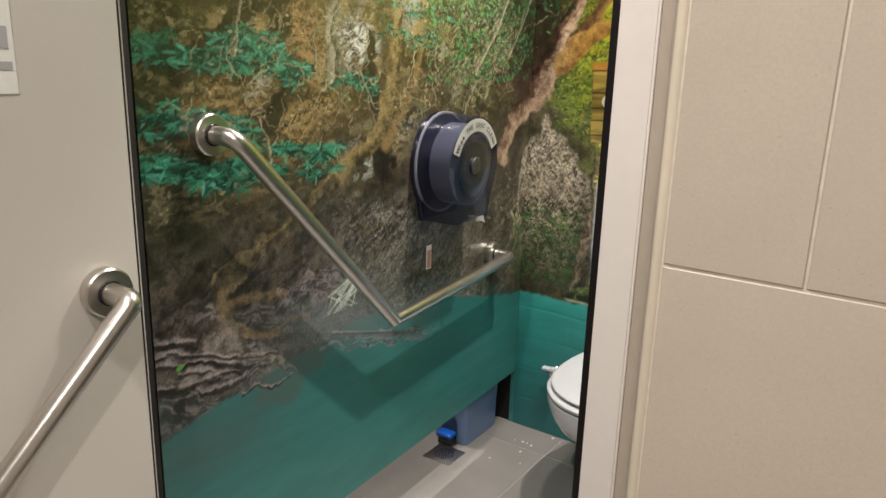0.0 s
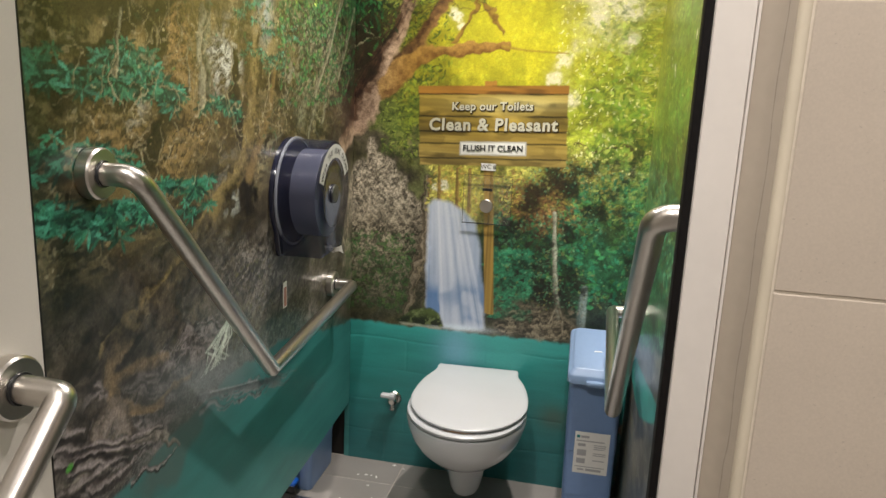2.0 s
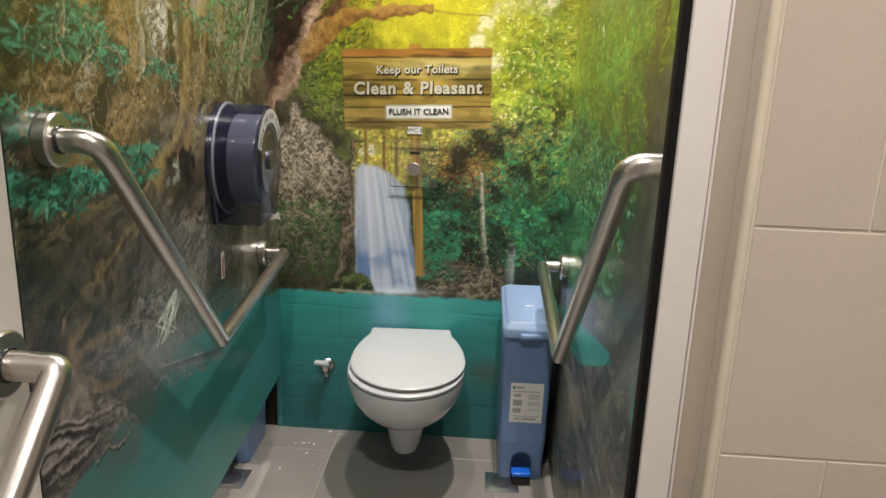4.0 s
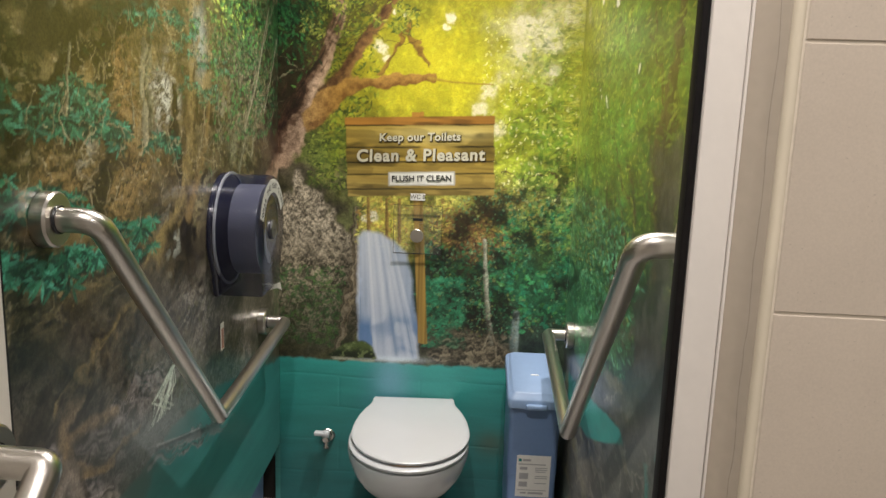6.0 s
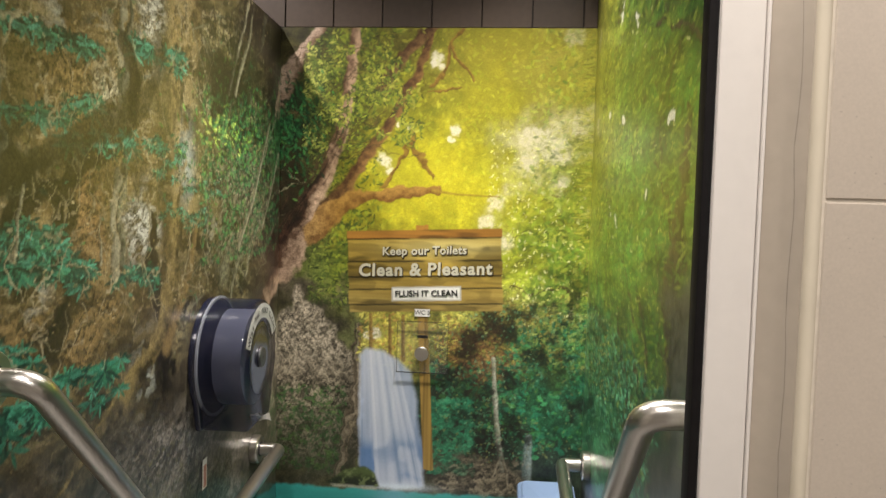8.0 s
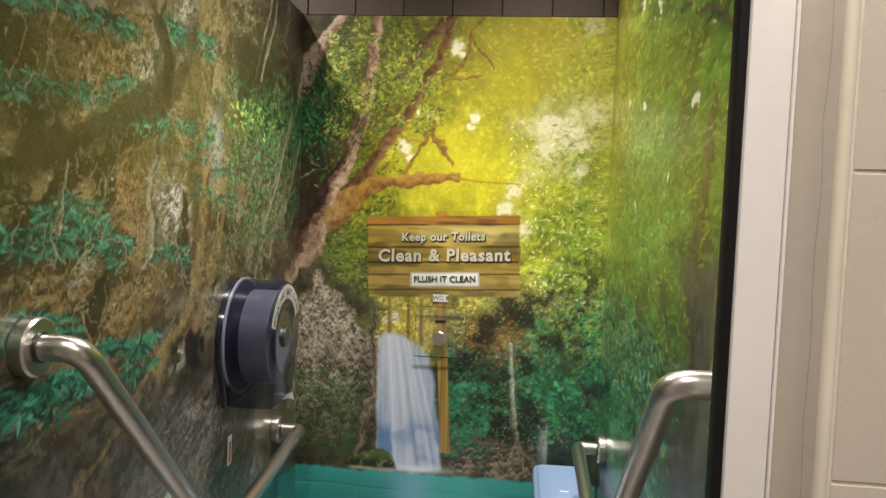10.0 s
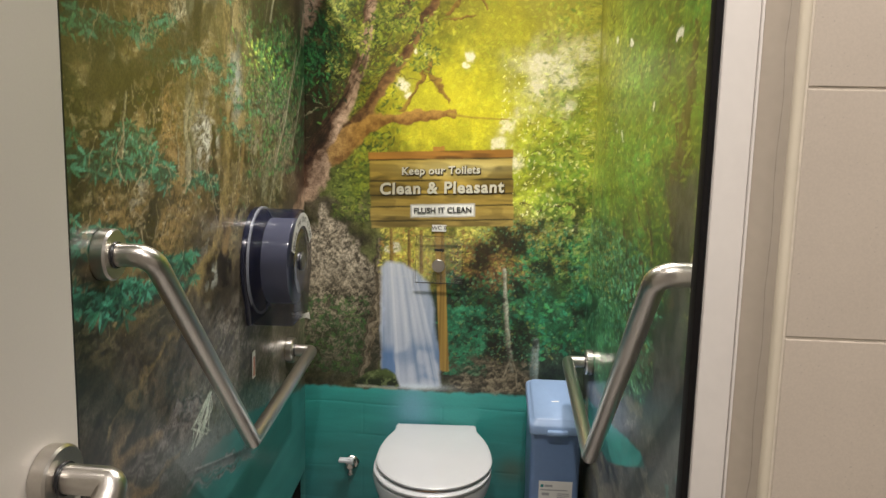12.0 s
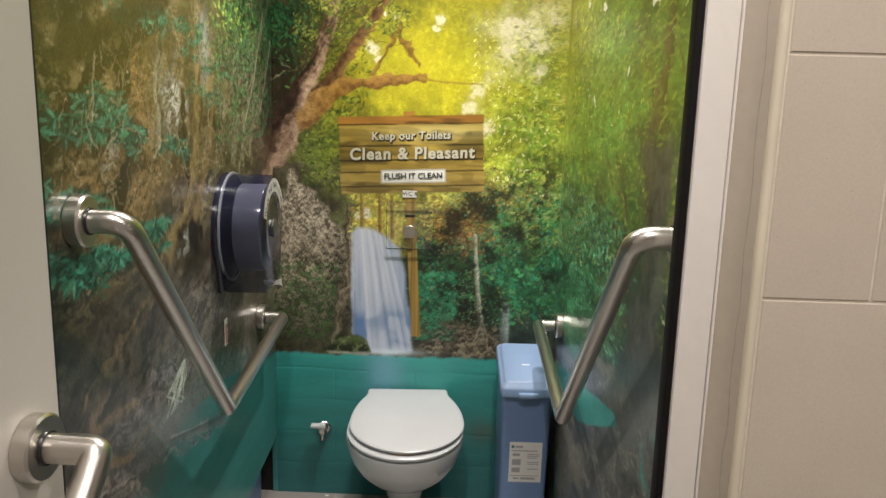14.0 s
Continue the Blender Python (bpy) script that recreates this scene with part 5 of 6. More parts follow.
def wall(name, bm, mat, label, m=None):
    ob = part(name, bm, mat, None, m=m, smooth=0)
    return tagged(ob, label, "wall", kind="structure")


floor = tagged(part("floor", box(-2.6, 3.4, -4.6, 0.10, -0.12, -0.0012), FLOOR_GROUT, smooth=0),
               "grey porcelain tiled floor with pale joints", "floor", kind="structure")
ceiling = tagged(part("ceiling", box(-2.6, 3.4, -4.6, 0.10, CEIL, CEIL + 0.1), PLASTER, smooth=0),
                 "plain painted ceiling", "ceiling", kind="structure")

wall_back = wall("wall_back", box(-2.6, 3.4, 0.006, 0.10, -0.02, CEIL), BROWN_GROUT,
                 "back wall with printed forest film below dark brown tiles")


def tile_relief(u, z):
    """The film follows the tile joints of the wall beneath it."""
    x = u + LX
    low = np.zeros_like(u)
    for row, line in enumerate((0.13, 0.26, 0.385, 0.51)):
        low = np.maximum(low, np.exp(-((z - line + 0.004 * np.sin(x * 14 + row)) / 0.0035) ** 2) * (0.35 + 0.65 * (np.sin(x * 9 + row * 2.1) > -0.2)))
        shift = 0.16 if row % 2 else 0.0
        for x0 in (0.16, 0.46, 0.76):
            low = np.maximum(low, np.exp(-((x - x0 - shift * 0.5) / 0.0035) ** 2) * ((z < line) & (z > line - 0.12)) * (np.sin(row * 1.7 + x0 * 9) > 0))
    return -0.0008 * low


def on_back(u, z, lift):
    return np.stack([u + LX, 0 * u - lift - 0.001, z], -1)


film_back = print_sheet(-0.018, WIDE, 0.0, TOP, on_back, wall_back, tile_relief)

partition_left = tagged(part("partition_left", box(-0.020, -0.002, -DEEP, -0.004, 0.232, TOP), BLACK_CORE, m=LEFT, smooth=0),
                        "compact laminate cubicle partition raised off the floor", "partition", kind="structure")
print_sheet(-DEEP + 0.004, -0.004, 0.232, TOP, lambda u, z, k: np.stack([0 * u, u, z], -1), partition_left)

wall_right = tagged(part("wall_right", box(0.002, 0.09, -DEEP, 0.006, -0.02, CEIL), PAINT, m=RIGHT, smooth=0),
                    "full-height cubicle side wall covered in printed film", "wall", kind="structure")
print_sheet(WIDE, WIDE + DEEP - 0.004, 0.0, 2.29, lambda u, z, k: np.stack([0 * u, WIDE - u, z], -1), wall_right)

# the rest of the room, out of sight
wall("wall_corridor", box(-2.6, 3.4, -4.7, -4.6, -0.02, CEIL), PLASTER, "plain wall closing the washroom")
wall("wall_west", box(-2.7, -2.6, -4.6, 0.1, -0.02, CEIL), PLASTER, "plain side wall closing the washroom")
wall("wall_east", box(3.4, 3.5, -4.6, 0.1, -0.02, CEIL), PLASTER, "plain side wall closing the washroom")

# front wall on the latch side, with frame, reveal and trim
wall_front = wall("wall_front", box(1.085, 3.4, -1.698, -DEEP + 0.06, -0.02, CEIL), GROUT,
                  "beige tiled wall beside the cubicle door")
frame_ob = empty("door_frame", Matrix(), "white painted door frame with dark edge strip", "door frame", "structure")
part("edge_strip", box(0.9865, 0.9965, -1.651, -1.624, 0.0, CEIL - 0.02, 0.002), STRIP, frame_ob, "matt black edge strip")
part("jamb", box(0.9968, 1.041, -1.656, -1.6385, 0.0, CEIL - 0.02, 0.004), PAINT, frame_ob)
part("jamb_bead", box(1.0412, 1.0442, -1.6585, -1.6400, 0.0, CEIL - 0.02, 0.001), PAINT, frame_ob)


def prism(points, z0, z1):
    return loft([[(x, y, z) for x, y in points] for z in (z0, z1)])


part("reveal", prism([(1.0446, -1.6560), (1.0446, -1.6400), (1.0755, -1.6400), (1.0755, -1.6880)], 0.0, CEIL - 0.02), REVEAL, frame_ob, "splayed grey reveal with a hairline crack", smooth=0)
bm = lathe([(0.0072, 0.0), (0.0072, CEIL - 0.02)], n=24, centre=(1.0800, -1.6925, 0))
part("edge_trim", bm, TRIM_CREAM, frame_ob, "cream rounded tile edge trim")
# the crack that wanders down the joint
cr = bmesh.new()
prev = None
for k in range(140):
    z = k * CEIL / 140
    x = 1.0660 + 0.0008 * math.sin(k * 0.9) + random.uniform(-0.0007, 0.0007)
    cur = [cr.verts.new((x - 0.00018, -1.6560 - (x - 0.00018 - 1.0446) * 1.0356 - 0.0005, z)), cr.verts.new((x + 0.00018, -1.6560 - (x + 0.00018 - 1.0446) * 1.0356 - 0.0005, z))]
    if prev:
        cr.faces.new((prev[0], prev[1], cur[1], cur[0]))
    prev = cur
part("crack", cr, material("crack_dirt", (0.24, 0.21, 0.18), 0.9, grain=0.3), frame_ob, "hairline crack in the filler", smooth=0)

# hinge side post and the neighbouring closed cubicle door
pilaster = tagged(part("pilaster", box(0.000, 0.112, -1.700, -1.681, 0.0, CEIL - 0.02, 0.003), LAMINATE),
                  "cream laminate post at the hinge side", "post", kind="structure")


# ---------------------------------------------------------------- things
def grab_bar(name, m, side, a, b, c, label):
    """V-shaped bar; a, b, c: (distance from back wall, height) of upper fixing, bend and lower fixing."""
    thing = empty(name, m, label, "grab bar", group="grab bars")
    n = 0.082 * side
    rad = 0.0192
    pts = [(0.006 * side, -a[0], a[1]), (n, -a[0], a[1]), (n, -b[0], b[1]), (n, -c[0], c[1]), (0.006 * side, -c[0], c[1])]
    part("tube", tube(pts, rad, (0.034, 0.008, 0.014), 24), STEEL, thing)
    for s, z in (a, c):
        prof = [(0.0, 0.0), (0.042, 0.0), (0.0425, 0.004 * side), (0.0425, 0.020 * side), (0.0395, 0.0235 * side), (0.0, 0.0235 * side)]
        fl = part("flange", lathe(prof, "x", 40), STEEL, thing)
        fl.location = (0.001 * side, -s, z)
        part("collar", lathe([(0.0, 0.0235 * side), (0.0225, 0.0235 * side), (0.0215, 0.027 * side), (0.0, 0.027 * side)], "x", 24), BLACK_PLASTIC, fl)
    return thing


grab_bar("grab_bar", LEFT, 1, (1.502, 1.291), (0.960, 0.752), (0.270, 0.783),
         "brushed steel V-shaped grab bar fixed to the partition")
grab_bar("grab_bar", RIGHT, -1, (1.490, 1.290), (0.868, 0.722), (0.235, 0.778),
         "brushed steel V-shaped grab bar fixed beside the bin")


# toilet
def egg(w_back, w_mid, y_back, y_front, n=64, cx=0.0):
    """Seat outline: straight back with shoulders, full middle, round front."""
    pts = []
    ym = y_back + (y_front - y_back) * 0.56
    for i in range(n):
        a = 2 * math.pi * i / n
        c, s = math.cos(a), math.sin(a)
        if s < 0:
            x, y = c * w_mid, ym + (-s) * (y_front - ym)
        else:
            f = min(1.0, s * 1.22)                     # how far back along the side
            side = w_mid * math.sqrt(max(0.0, 1 - (f * 0.80) ** 2)) if f < 0.85 else w_mid * math.sqrt(1 - 0.68 ** 2)
            side = max(side, w_back) if f > 0.7 else side
            y = ym + f * (y_back - ym)
            top = 1.0 if s * 1.22 <= 1.0 else abs(c) / math.sqrt(1 - (1 / 1.22) ** 2)
            x = math.copysign(side * top, c)
        pts.append((cx + float(x), float(y)))
    return pts


def slab(shape, z0, z1, edge, crown=0.0, bm=None):
    cx = sum(p[0] for p in shape) / len(shape)
    cy = sum(p[1] for p in shape) / len(shape)

    def ring(k, z, inset):
        return [(cx + (x - cx) * (1 - inset), cy + (y - cy) * (1 - inset), z) for x, y in shape]

    rings = [ring(0, z0, edge), ring(0, z0 + (z1 - z0) * 0.3, edge * 0.1), ring(0, z0 + (z1 - z0) * 0.7, 0.0), ring(0, z1 - (z1 - z0) * 0.1, edge * 0.5),
             ring(0, z1, edge * 1.6), ring(0, z1 + crown * 0.6, 0.35), ring(0, z1 + crown, 0.75)]
    return loft(rings, bm=bm)


toilet = empty("toilet", pose(0.519, 0, 0, 0, 0, 3.6), "white ceramic wall-hung toilet with closed lid", "toilet")
rows = [  # height, half width, back, front
    (0.072, 0.030, -0.150, -0.262), (0.078, 0.044, -0.128, -0.285), (0.100, 0.051, -0.112, -0.300), (0.150, 0.060, -0.075, -0.322), (0.205, 0.072, -0.035, -0.345),
    (0.224, 0.100, -0.015, -0.385), (0.250, 0.130, -0.004, -0.435), (0.290, 0.158, -0.003, -0.485), (0.330, 0.176, -0.003, -0.515), (0.370, 0.186, -0.003, -0.534),
    (0.398, 0.190, -0.003, -0.543), (0.408, 0.188, -0.004, -0.541), (0.411, 0.180, -0.008, -0.533)]
part("bowl", loft([[(x, y, z) for x, y in egg(w * (0.80 if z > 0.21 else 0.9) * 1.04, w * (1.045 if z > 0.21 else 1.08), yb, yf)] for z, w, yb, yf in rows]), CERAMIC, toilet, m=pose(-0.006, 0, 0))
part("seat", slab(egg(0.140, 0.195, -0.034, -0.548), 0.413, 0.430, 0.03), SEAT_PLASTIC, toilet, "white plastic seat ring", pose(-0.005, 0, 0))
lid = part("lid", slab(egg(0.148, 0.193, -0.014, -0.533), 0.4335, 0.449, 0.035, 0.004), SEAT_PLASTIC, toilet, "white plastic lid, chipped at the front")
chip = bmesh.new()
prev = None
for k in range(22):
    a = -0.060 + 0.105 * k / 21
    y = -0.5325 + 0.42 * a * a * 4.2
    h = 0.0035 * (0.4 + random.random()) * math.sin(math.pi * (k + 0.5) / 22) + 0.0006
    cur = [chip.verts.new((a, y, 0.4345)), chip.verts.new((a, y - 0.0002, 0.4345 + h))]
    if prev:
        chip.faces.new((prev[0], cur[0], cur[1], prev[1]))
    prev = cur
part("worn_edge", chip, WORN, lid, "brown worn edge", smooth=0)
for x in (-0.075, 0.075):
    hinge = part("hinge", lathe([(0.0, -0.024), (0.011, -0.024), (0.012, -0.02), (0.012, 0.02), (0.011, 0.024), (0.0, 0.024)], "x", 16), SEAT_PLASTIC, toilet)
    hinge.location = (x, -0.030, 0.430)

# stop valve on the back wall
tap = empty("stop_valve", pose(0.200, -0.001, 0.275), "small chrome stop valve with white lever on the wall", "valve")
part("rosette", lathe([(0.0, 0.0), (0.027, 0.0), (0.027, -0.004), (0.022, -0.010), (0.0, -0.010)], "y", 28), STEEL_POLISHED, tap)
part("body", lathe([(0.0, -0.010), (0.011, -0.010), (0.011, -0.020), (0.014, -0.022), (0.014, -0.044), (0.010, -0.048), (0.0, -0.048)], "y", 20), STEEL_POLISHED, tap)
part("outlet", lathe([(0.0, -0.036), (0.010, -0.036), (0.012, -0.034), (0.012, -0.028), (0.009, -0.026), (0.009, 0.0), (0.0, 0.0)], "z", 20, centre=(0, -0.034, 0)), STEEL_POLISHED, tap)
bm = box(-0.044, 0.012, -0.050, -0.022, 0.014, 0.027, 0.004)
box(-0.010, 0.012, -0.048, -0.024, 0.008, 0.031, 0.003, bm=bm)
part("lever", bm, SEAT_PLASTIC, tap, "white plastic lever")

# flush plate under a clear cover
flush = empty("flush_plate", pose(0.5155, -0.001, 1.069), "clear acrylic flush panel with steel button", "flush plate")
part("cover", box(-0.084, 0.084, -0.0135, -0.0095, -0.084, 0.084, 0.0012), CLEAR, flush, "clear acrylic cover")
# dark edge lines; the bottom one is widened to draw the cover's shadow
for x0, x1, z0, z1 in ((-0.0858, -0.0846, -0.0855, 0.0855), (0.0846, 0.0858, -0.0855, 0.0855), (-0.0858, 0.0858, 0.0846, 0.0858), (-0.0858, 0.0858, -0.0875, -0.0846)):
    part("cover_edge", box(x0, x1, -0.0138, -0.0105, z0, z1), INK, flush, smooth=0)
part("sensor_window", box(-0.018, 0.018, -0.0165, -0.0140, 0.031, 0.041, 0.001), BLACK_PLASTIC, flush, "black sensor window", smooth=0)
part("button", lathe([(0.0, -0.0140), (0.0235, -0.0140), (0.0235, -0.017), (0.022, -0.0185), (0.0, -0.0185)], "y", 36, centre=(-0.002, 0, -0.022)), STEEL, flush, "round steel push button")

wc_label = empty("wall_label", pose(0.512, -0.0025, 1.183, 90, 0, 1.5), "small white label reading WC 8", "label")
part("label_card", box(-0.026, 0.026, -0.0125, 0.0125, 0, 0.0008), PAPER, wc_label, smooth=0)
text_mesh("WC 8", 0.0215, INK, wc_label, pose(0, 0, 0.0010), 0.0002)

# raised lettering of the board
board_m = Matrix.Translation((0.5 * (0.253 + 0.778), -0.0022, 0.5 * (1.447 + 1.201))) @ pose(0, 0, 0, 90, 0, 0) @ pose(0, 0, 0, 0, 0, 2.6)
for words, size, at, bold, gap in (("Keep our Toilets", 0.0385, (0.0, 0.066), 0.0009, 1.06), ("Clean & Pleasant", 0.0580, (0.0, 0.003), 0.0018, 1.12)):
    text_mesh(words, size, LETTER_DARK, wall_back, board_m @ pose(at[0] + 0.0016, at[1] - 0.0018, 0), 0.0002, bold + 0.0018, 0.06, gap, label="brown shadow of the painted words")
    text_mesh(words, size, LETTER_WHITE, wall_back, board_m @ pose(at[0], at[1], 0.0008), 0.0002, bold, 0.06, gap, label="cream painted words on the board")
text_mesh("FLUSH IT CLEAN", 0.0285, INK, wall_back, board_m @ pose(0.004, -0.077, 0.0005), 0.0002, 0.0006, 0.0, 1.0, label="black words on a white strip")


# jumbo paper dispenser on the partition
disp = empty("paper_dispenser", LEFT @ pose(0, -0.630, 1.147), "round smoky navy toilet paper dispenser on the partition", "paper dispenser")


def drum(r, chin, half, n0, n1, m=28, front_round=0.006):
    """Round body with a square chin below."""
    shape = []
    for i in range(m + 1):
        a = math.radians(-38) + math.radians(256) * i / m
        shape.append((math.cos(a) * r, math.sin(a) * r))
    shape += [(-half, -chin + 0.006), (-half + 0.006, -chin), (half - 0.006, -chin), (half, -chin + 0.006)]

    def ring(n, k):
        return [(n, -y * k, z * k) for y, z in shape]

    return loft([ring(n0, 1), ring(n1 - front_round, 1), ring(n1 - front_round * 0.3, 1 - 0.25 * front_round / r), ring(n1, 1 - 1.1 * front_round / r)])


part("back_plate", drum(0.150, 0.168, 0.100, 0.001, 0.016), NAVY, disp)
part("rim", lathe([(0.148, 0.016), (0.152, 0.017), (0.152, 0.022), (0.148, 0.023), (0.144, 0.022), (0.144, 0.017)], "x", 56), material("grey_rim", (0.20, 0.21, 0.25), 0.25, grain=0.05), disp, "grey rim")
part("paper_roll", lathe([(0.03, 0.046), (0.120, 0.046), (0.120, 0.116), (0.03, 0.116)], "x", 56), ROLL, disp, "large paper roll inside")
part("cover", drum(0.1465, 0.166, 0.096, 0.020, 0.128, front_round=0.006), SMOKE, disp, "smoky translucent cover")
part("front_disc", lathe([(0.0, 0.1285), (0.060, 0.1285), (0.088, 0.1295), (0.092, 0.1285), (0.092, 0.1284), (0.0, 0.1284)], "x", 48), NAVY, disp)
part("lock", lathe([(0.0, 0.1295), (0.026, 0.1295), (0.026, 0.134), (0.024, 0.136), (0.0, 0.136)], "x", 32), material("dull_lock_metal", (0.16, 0.16, 0.17), 0.4, 1.0, grain=0.05), disp, "round steel lock")
keyhole = part("keyhole", box(0.1362, 0.1368, -0.0035, 0.0035, -0.0035, 0.0035, 0.0002), BLACK_PLASTIC, disp, smooth=0)
arc = bmesh.new()
prev = None
for i in range(41):
    a = math.radians(160 - 136 * i / 40)
    cur = [arc.verts.new((0.1318, math.cos(a) * r, math.sin(a) * r)) for r in (0.100, 0.137)]
    if prev:
        arc.faces.new((prev[0], prev[1], cur[1], cur[0]))
    prev = cur
bmesh.ops.solidify(arc, geom=arc.faces[:], thickness=0.0006)
sticker = part("arched_label", arc, PAPER, disp, "white arched label with black words", smooth=0)
words = "Wipe THE SEAT CLEAN"
for i, ch in enumerate(words):
    if ch != " ":
        a = math.radians(156 - 128 * (i + 0.5) / len(words))
        r = 0.118
        m = Matrix.Translation((0.1334, math.cos(a) * r, math.sin(a) * r)) @ Matrix(((0, 0, 1, 0), (1, 0, 0, 0), (0, 1, 0, 0), (0, 0, 0, 1))) @ Matrix.Rotation(a - math.pi / 2, 4, "Z")
        text_mesh(ch, 0.020, INK, sticker, m, 0.0001, 0.0006 if i < 4 else 0.0002, name="letter")
scrap = bmesh.new()
grid = [[scrap.verts.new((0.092 + 0.05 * i / 5, 0.035 + 0.018 * j / 3 + 0.006 * math.sin(i * 1.7), -0.158 - 0.020 * j / 3 - 0.004 * math.sin(i * 2.3 + j))) for i in range(6)] for j in range(4)]
for j in range(3):
    for i in range(5):
        scrap.faces.new((grid[j][i], grid[j][i + 1], grid[j + 1][i + 1], grid[j + 1][i]))
bmesh.ops.solidify(scrap, geom=scrap.faces[:], thickness=0.0006)
part("paper_end", scrap, PAPER, disp, "torn end of white paper")

tag = empty("wall_tag", LEFT @ pose(0.002, -0.672, 0.855, 0, 0, 0), "small faded pink and white sticker on the partition", "sticker")
part("tag_card", box(0, 0.0008, -0.014, 0.014, -0.038, 0.038), PAPER, tag, smooth=0)
part("tag_print", box(0.0009, 0.0012, -0.009, 0.010, -0.034, 0.022), INK_RED, tag, smooth=0)


# sanitary bin
def sanitary_bin(name, m, label):
    """Slim pedal bin; local origin at the middle of its base, front towards -y."""
    b = empty(name, m, label, "bin", group="sanitary bins")

    def ring(w, y0, y1, z, r=0.018, tilt=0.0):
        pts = []
        for cx, cy, a0 in ((w - r, y1 - r, 0), (-w + r, y1 - r, 90), (-w + r, y0 + r, 180), (w - r, y0 + r, 270)):
            for k in range(5):
                a = math.radians(a0 + 22.5 * k)
                x, y = cx + r * math.cos(a), cy + r * math.sin(a)
                pts.append((x, y, z + tilt * y))
        return pts

    shell = [ring(0.0750, -0.118, 0.110, 0.0), ring(0.0765, -0.120, 0.112, 0.004), ring(0.0785, -0.1225, 0.113, 0.14), ring(0.0800, -0.124, 0.113, 0.142),
             ring(0.0810, -0.126, 0.114, 0.30), ring(0.0825, -0.1275, 0.115, 0.302), ring(0.0840, -0.130, 0.116, 0.52), ring(0.0860, -0.132, 0.118, 0.585, tilt=0.22)]
    body = part("body", loft(shell), BIN_BLUE, b)
    part("lid", loft([ring(0.0910, -0.150, 0.122, 0.5770, 0.02, 0.24), ring(0.0930, -0.153, 0.124, 0.5810, 0.02, 0.24), ring(0.0930, -0.153, 0.124, 0.6050, 0.02, 0.24), ring(0.0900, -0.150, 0.121, 0.6110, 0.02, 0.24),
                      ring(0.0811, -0.140, 0.112, 0.6150, 0.018, 0.24), ring(0.077, -0.136, 0.108, 0.6220, 0.016, 0.24), ring(0.073, -0.132, 0.104, 0.6240, 0.014, 0.24)]), BIN_LID, b, "pale blue sloping lid")
    part("lid_grip", box(-0.034, 0.034, -0.170, -0.148, 0.543, 0.561, 0.006), BIN_LID, b)
    part("lid_scratch", box(-0.012, 0.014, -0.035, -0.029, 0.6158, 0.6175, 0.0004), PAPER, b, smooth=0)
    # arched plate with the recess's shade in its darker blue, and the pedal
    arch = bmesh.new()
    pts = [(math.cos(math.radians(180 * i / 14)) * 0.036, 0.072 + math.sin(math.radians(180 * i / 14)) * 0.038) for i in range(15)] + [(-0.036, 0.004), (0.036, 0.004)]
    arch.faces.new([arch.verts.new((x, -0.1275 + 0.035 * (0.11 - z), z)) for x, z in pts])
    bmesh.ops.solidify(arch, geom=arch.faces[:], thickness=0.0015)
    part("pedal_recess", arch, material("shaded_blue_plastic", (0.12, 0.20, 0.37), 0.4, grain=0.05), body, "arched plate whose darker blue stands in for a recess's shade", smooth=0)
    part("pedal", box(-0.034, 0.034, -0.168, -0.122, 0.034, 0.050, 0.007, 3), PEDAL_BLUE, b, "bright blue foot pedal")
    part("pedal_arm", box(-0.030, 0.030, -0.160, -0.118, 0.003, 0.031, 0.004), BLACK_PLASTIC, b)
    # information label: unreadable lines
    card = part("info_label", box(-0.056, 0.056, -0.0004, 0.0004, -0.077, 0.074), PAPER, b, "white printed information label", pose(0.004, -0.1288, 0.300, 3, 0, 0), 0)
    part("mark", box(-0.050, -0.040, -0.0010, -0.0006, 0.052, 0.062), INK_TEAL, card, smooth=0)
    for x0, x1, z0, z1 in ((-0.036, -0.010, 0.053, 0.061), (-0.050, 0.040, 0.040, 0.044), (-0.045, -0.020, 0.022, 0.032), (0.006, 0.046, 0.028, 0.031), (0.006, 0.046, 0.021, 0.024),
                           (0.006, 0.040, 0.014, 0.017), (-0.046, -0.016, -0.012, 0.010), (0.006, 0.046, -0.002, 0.001), (0.006, 0.046, -0.009, -0.006), (-0.046, -0.018, -0.040, -0.022),
                           (0.006, 0.044, -0.028, -0.025), (-0.050, 0.046, -0.054, -0.051), (-0.040, -0.020, -0.066, -0.060), (-0.014, 0.036, -0.067, -0.059)):
        part("print_line", box(x0, x1, -0.0009, -0.0006, z0, z1), INK_GREY, card, smooth=0)
    return b


bin_a = sanitary_bin("sanitary_bin", pose(0.939, -0.148, 0.0, 0, 0, 1.5), "slim light blue plastic pedal bin with information label")
bin_b = copy_thing(bin_a, pose(-0.105, -0.165, 0.0, 0, 0, 1.0))
tagged(bin_b, "light blue pedal bin in the neighbouring cubicle")


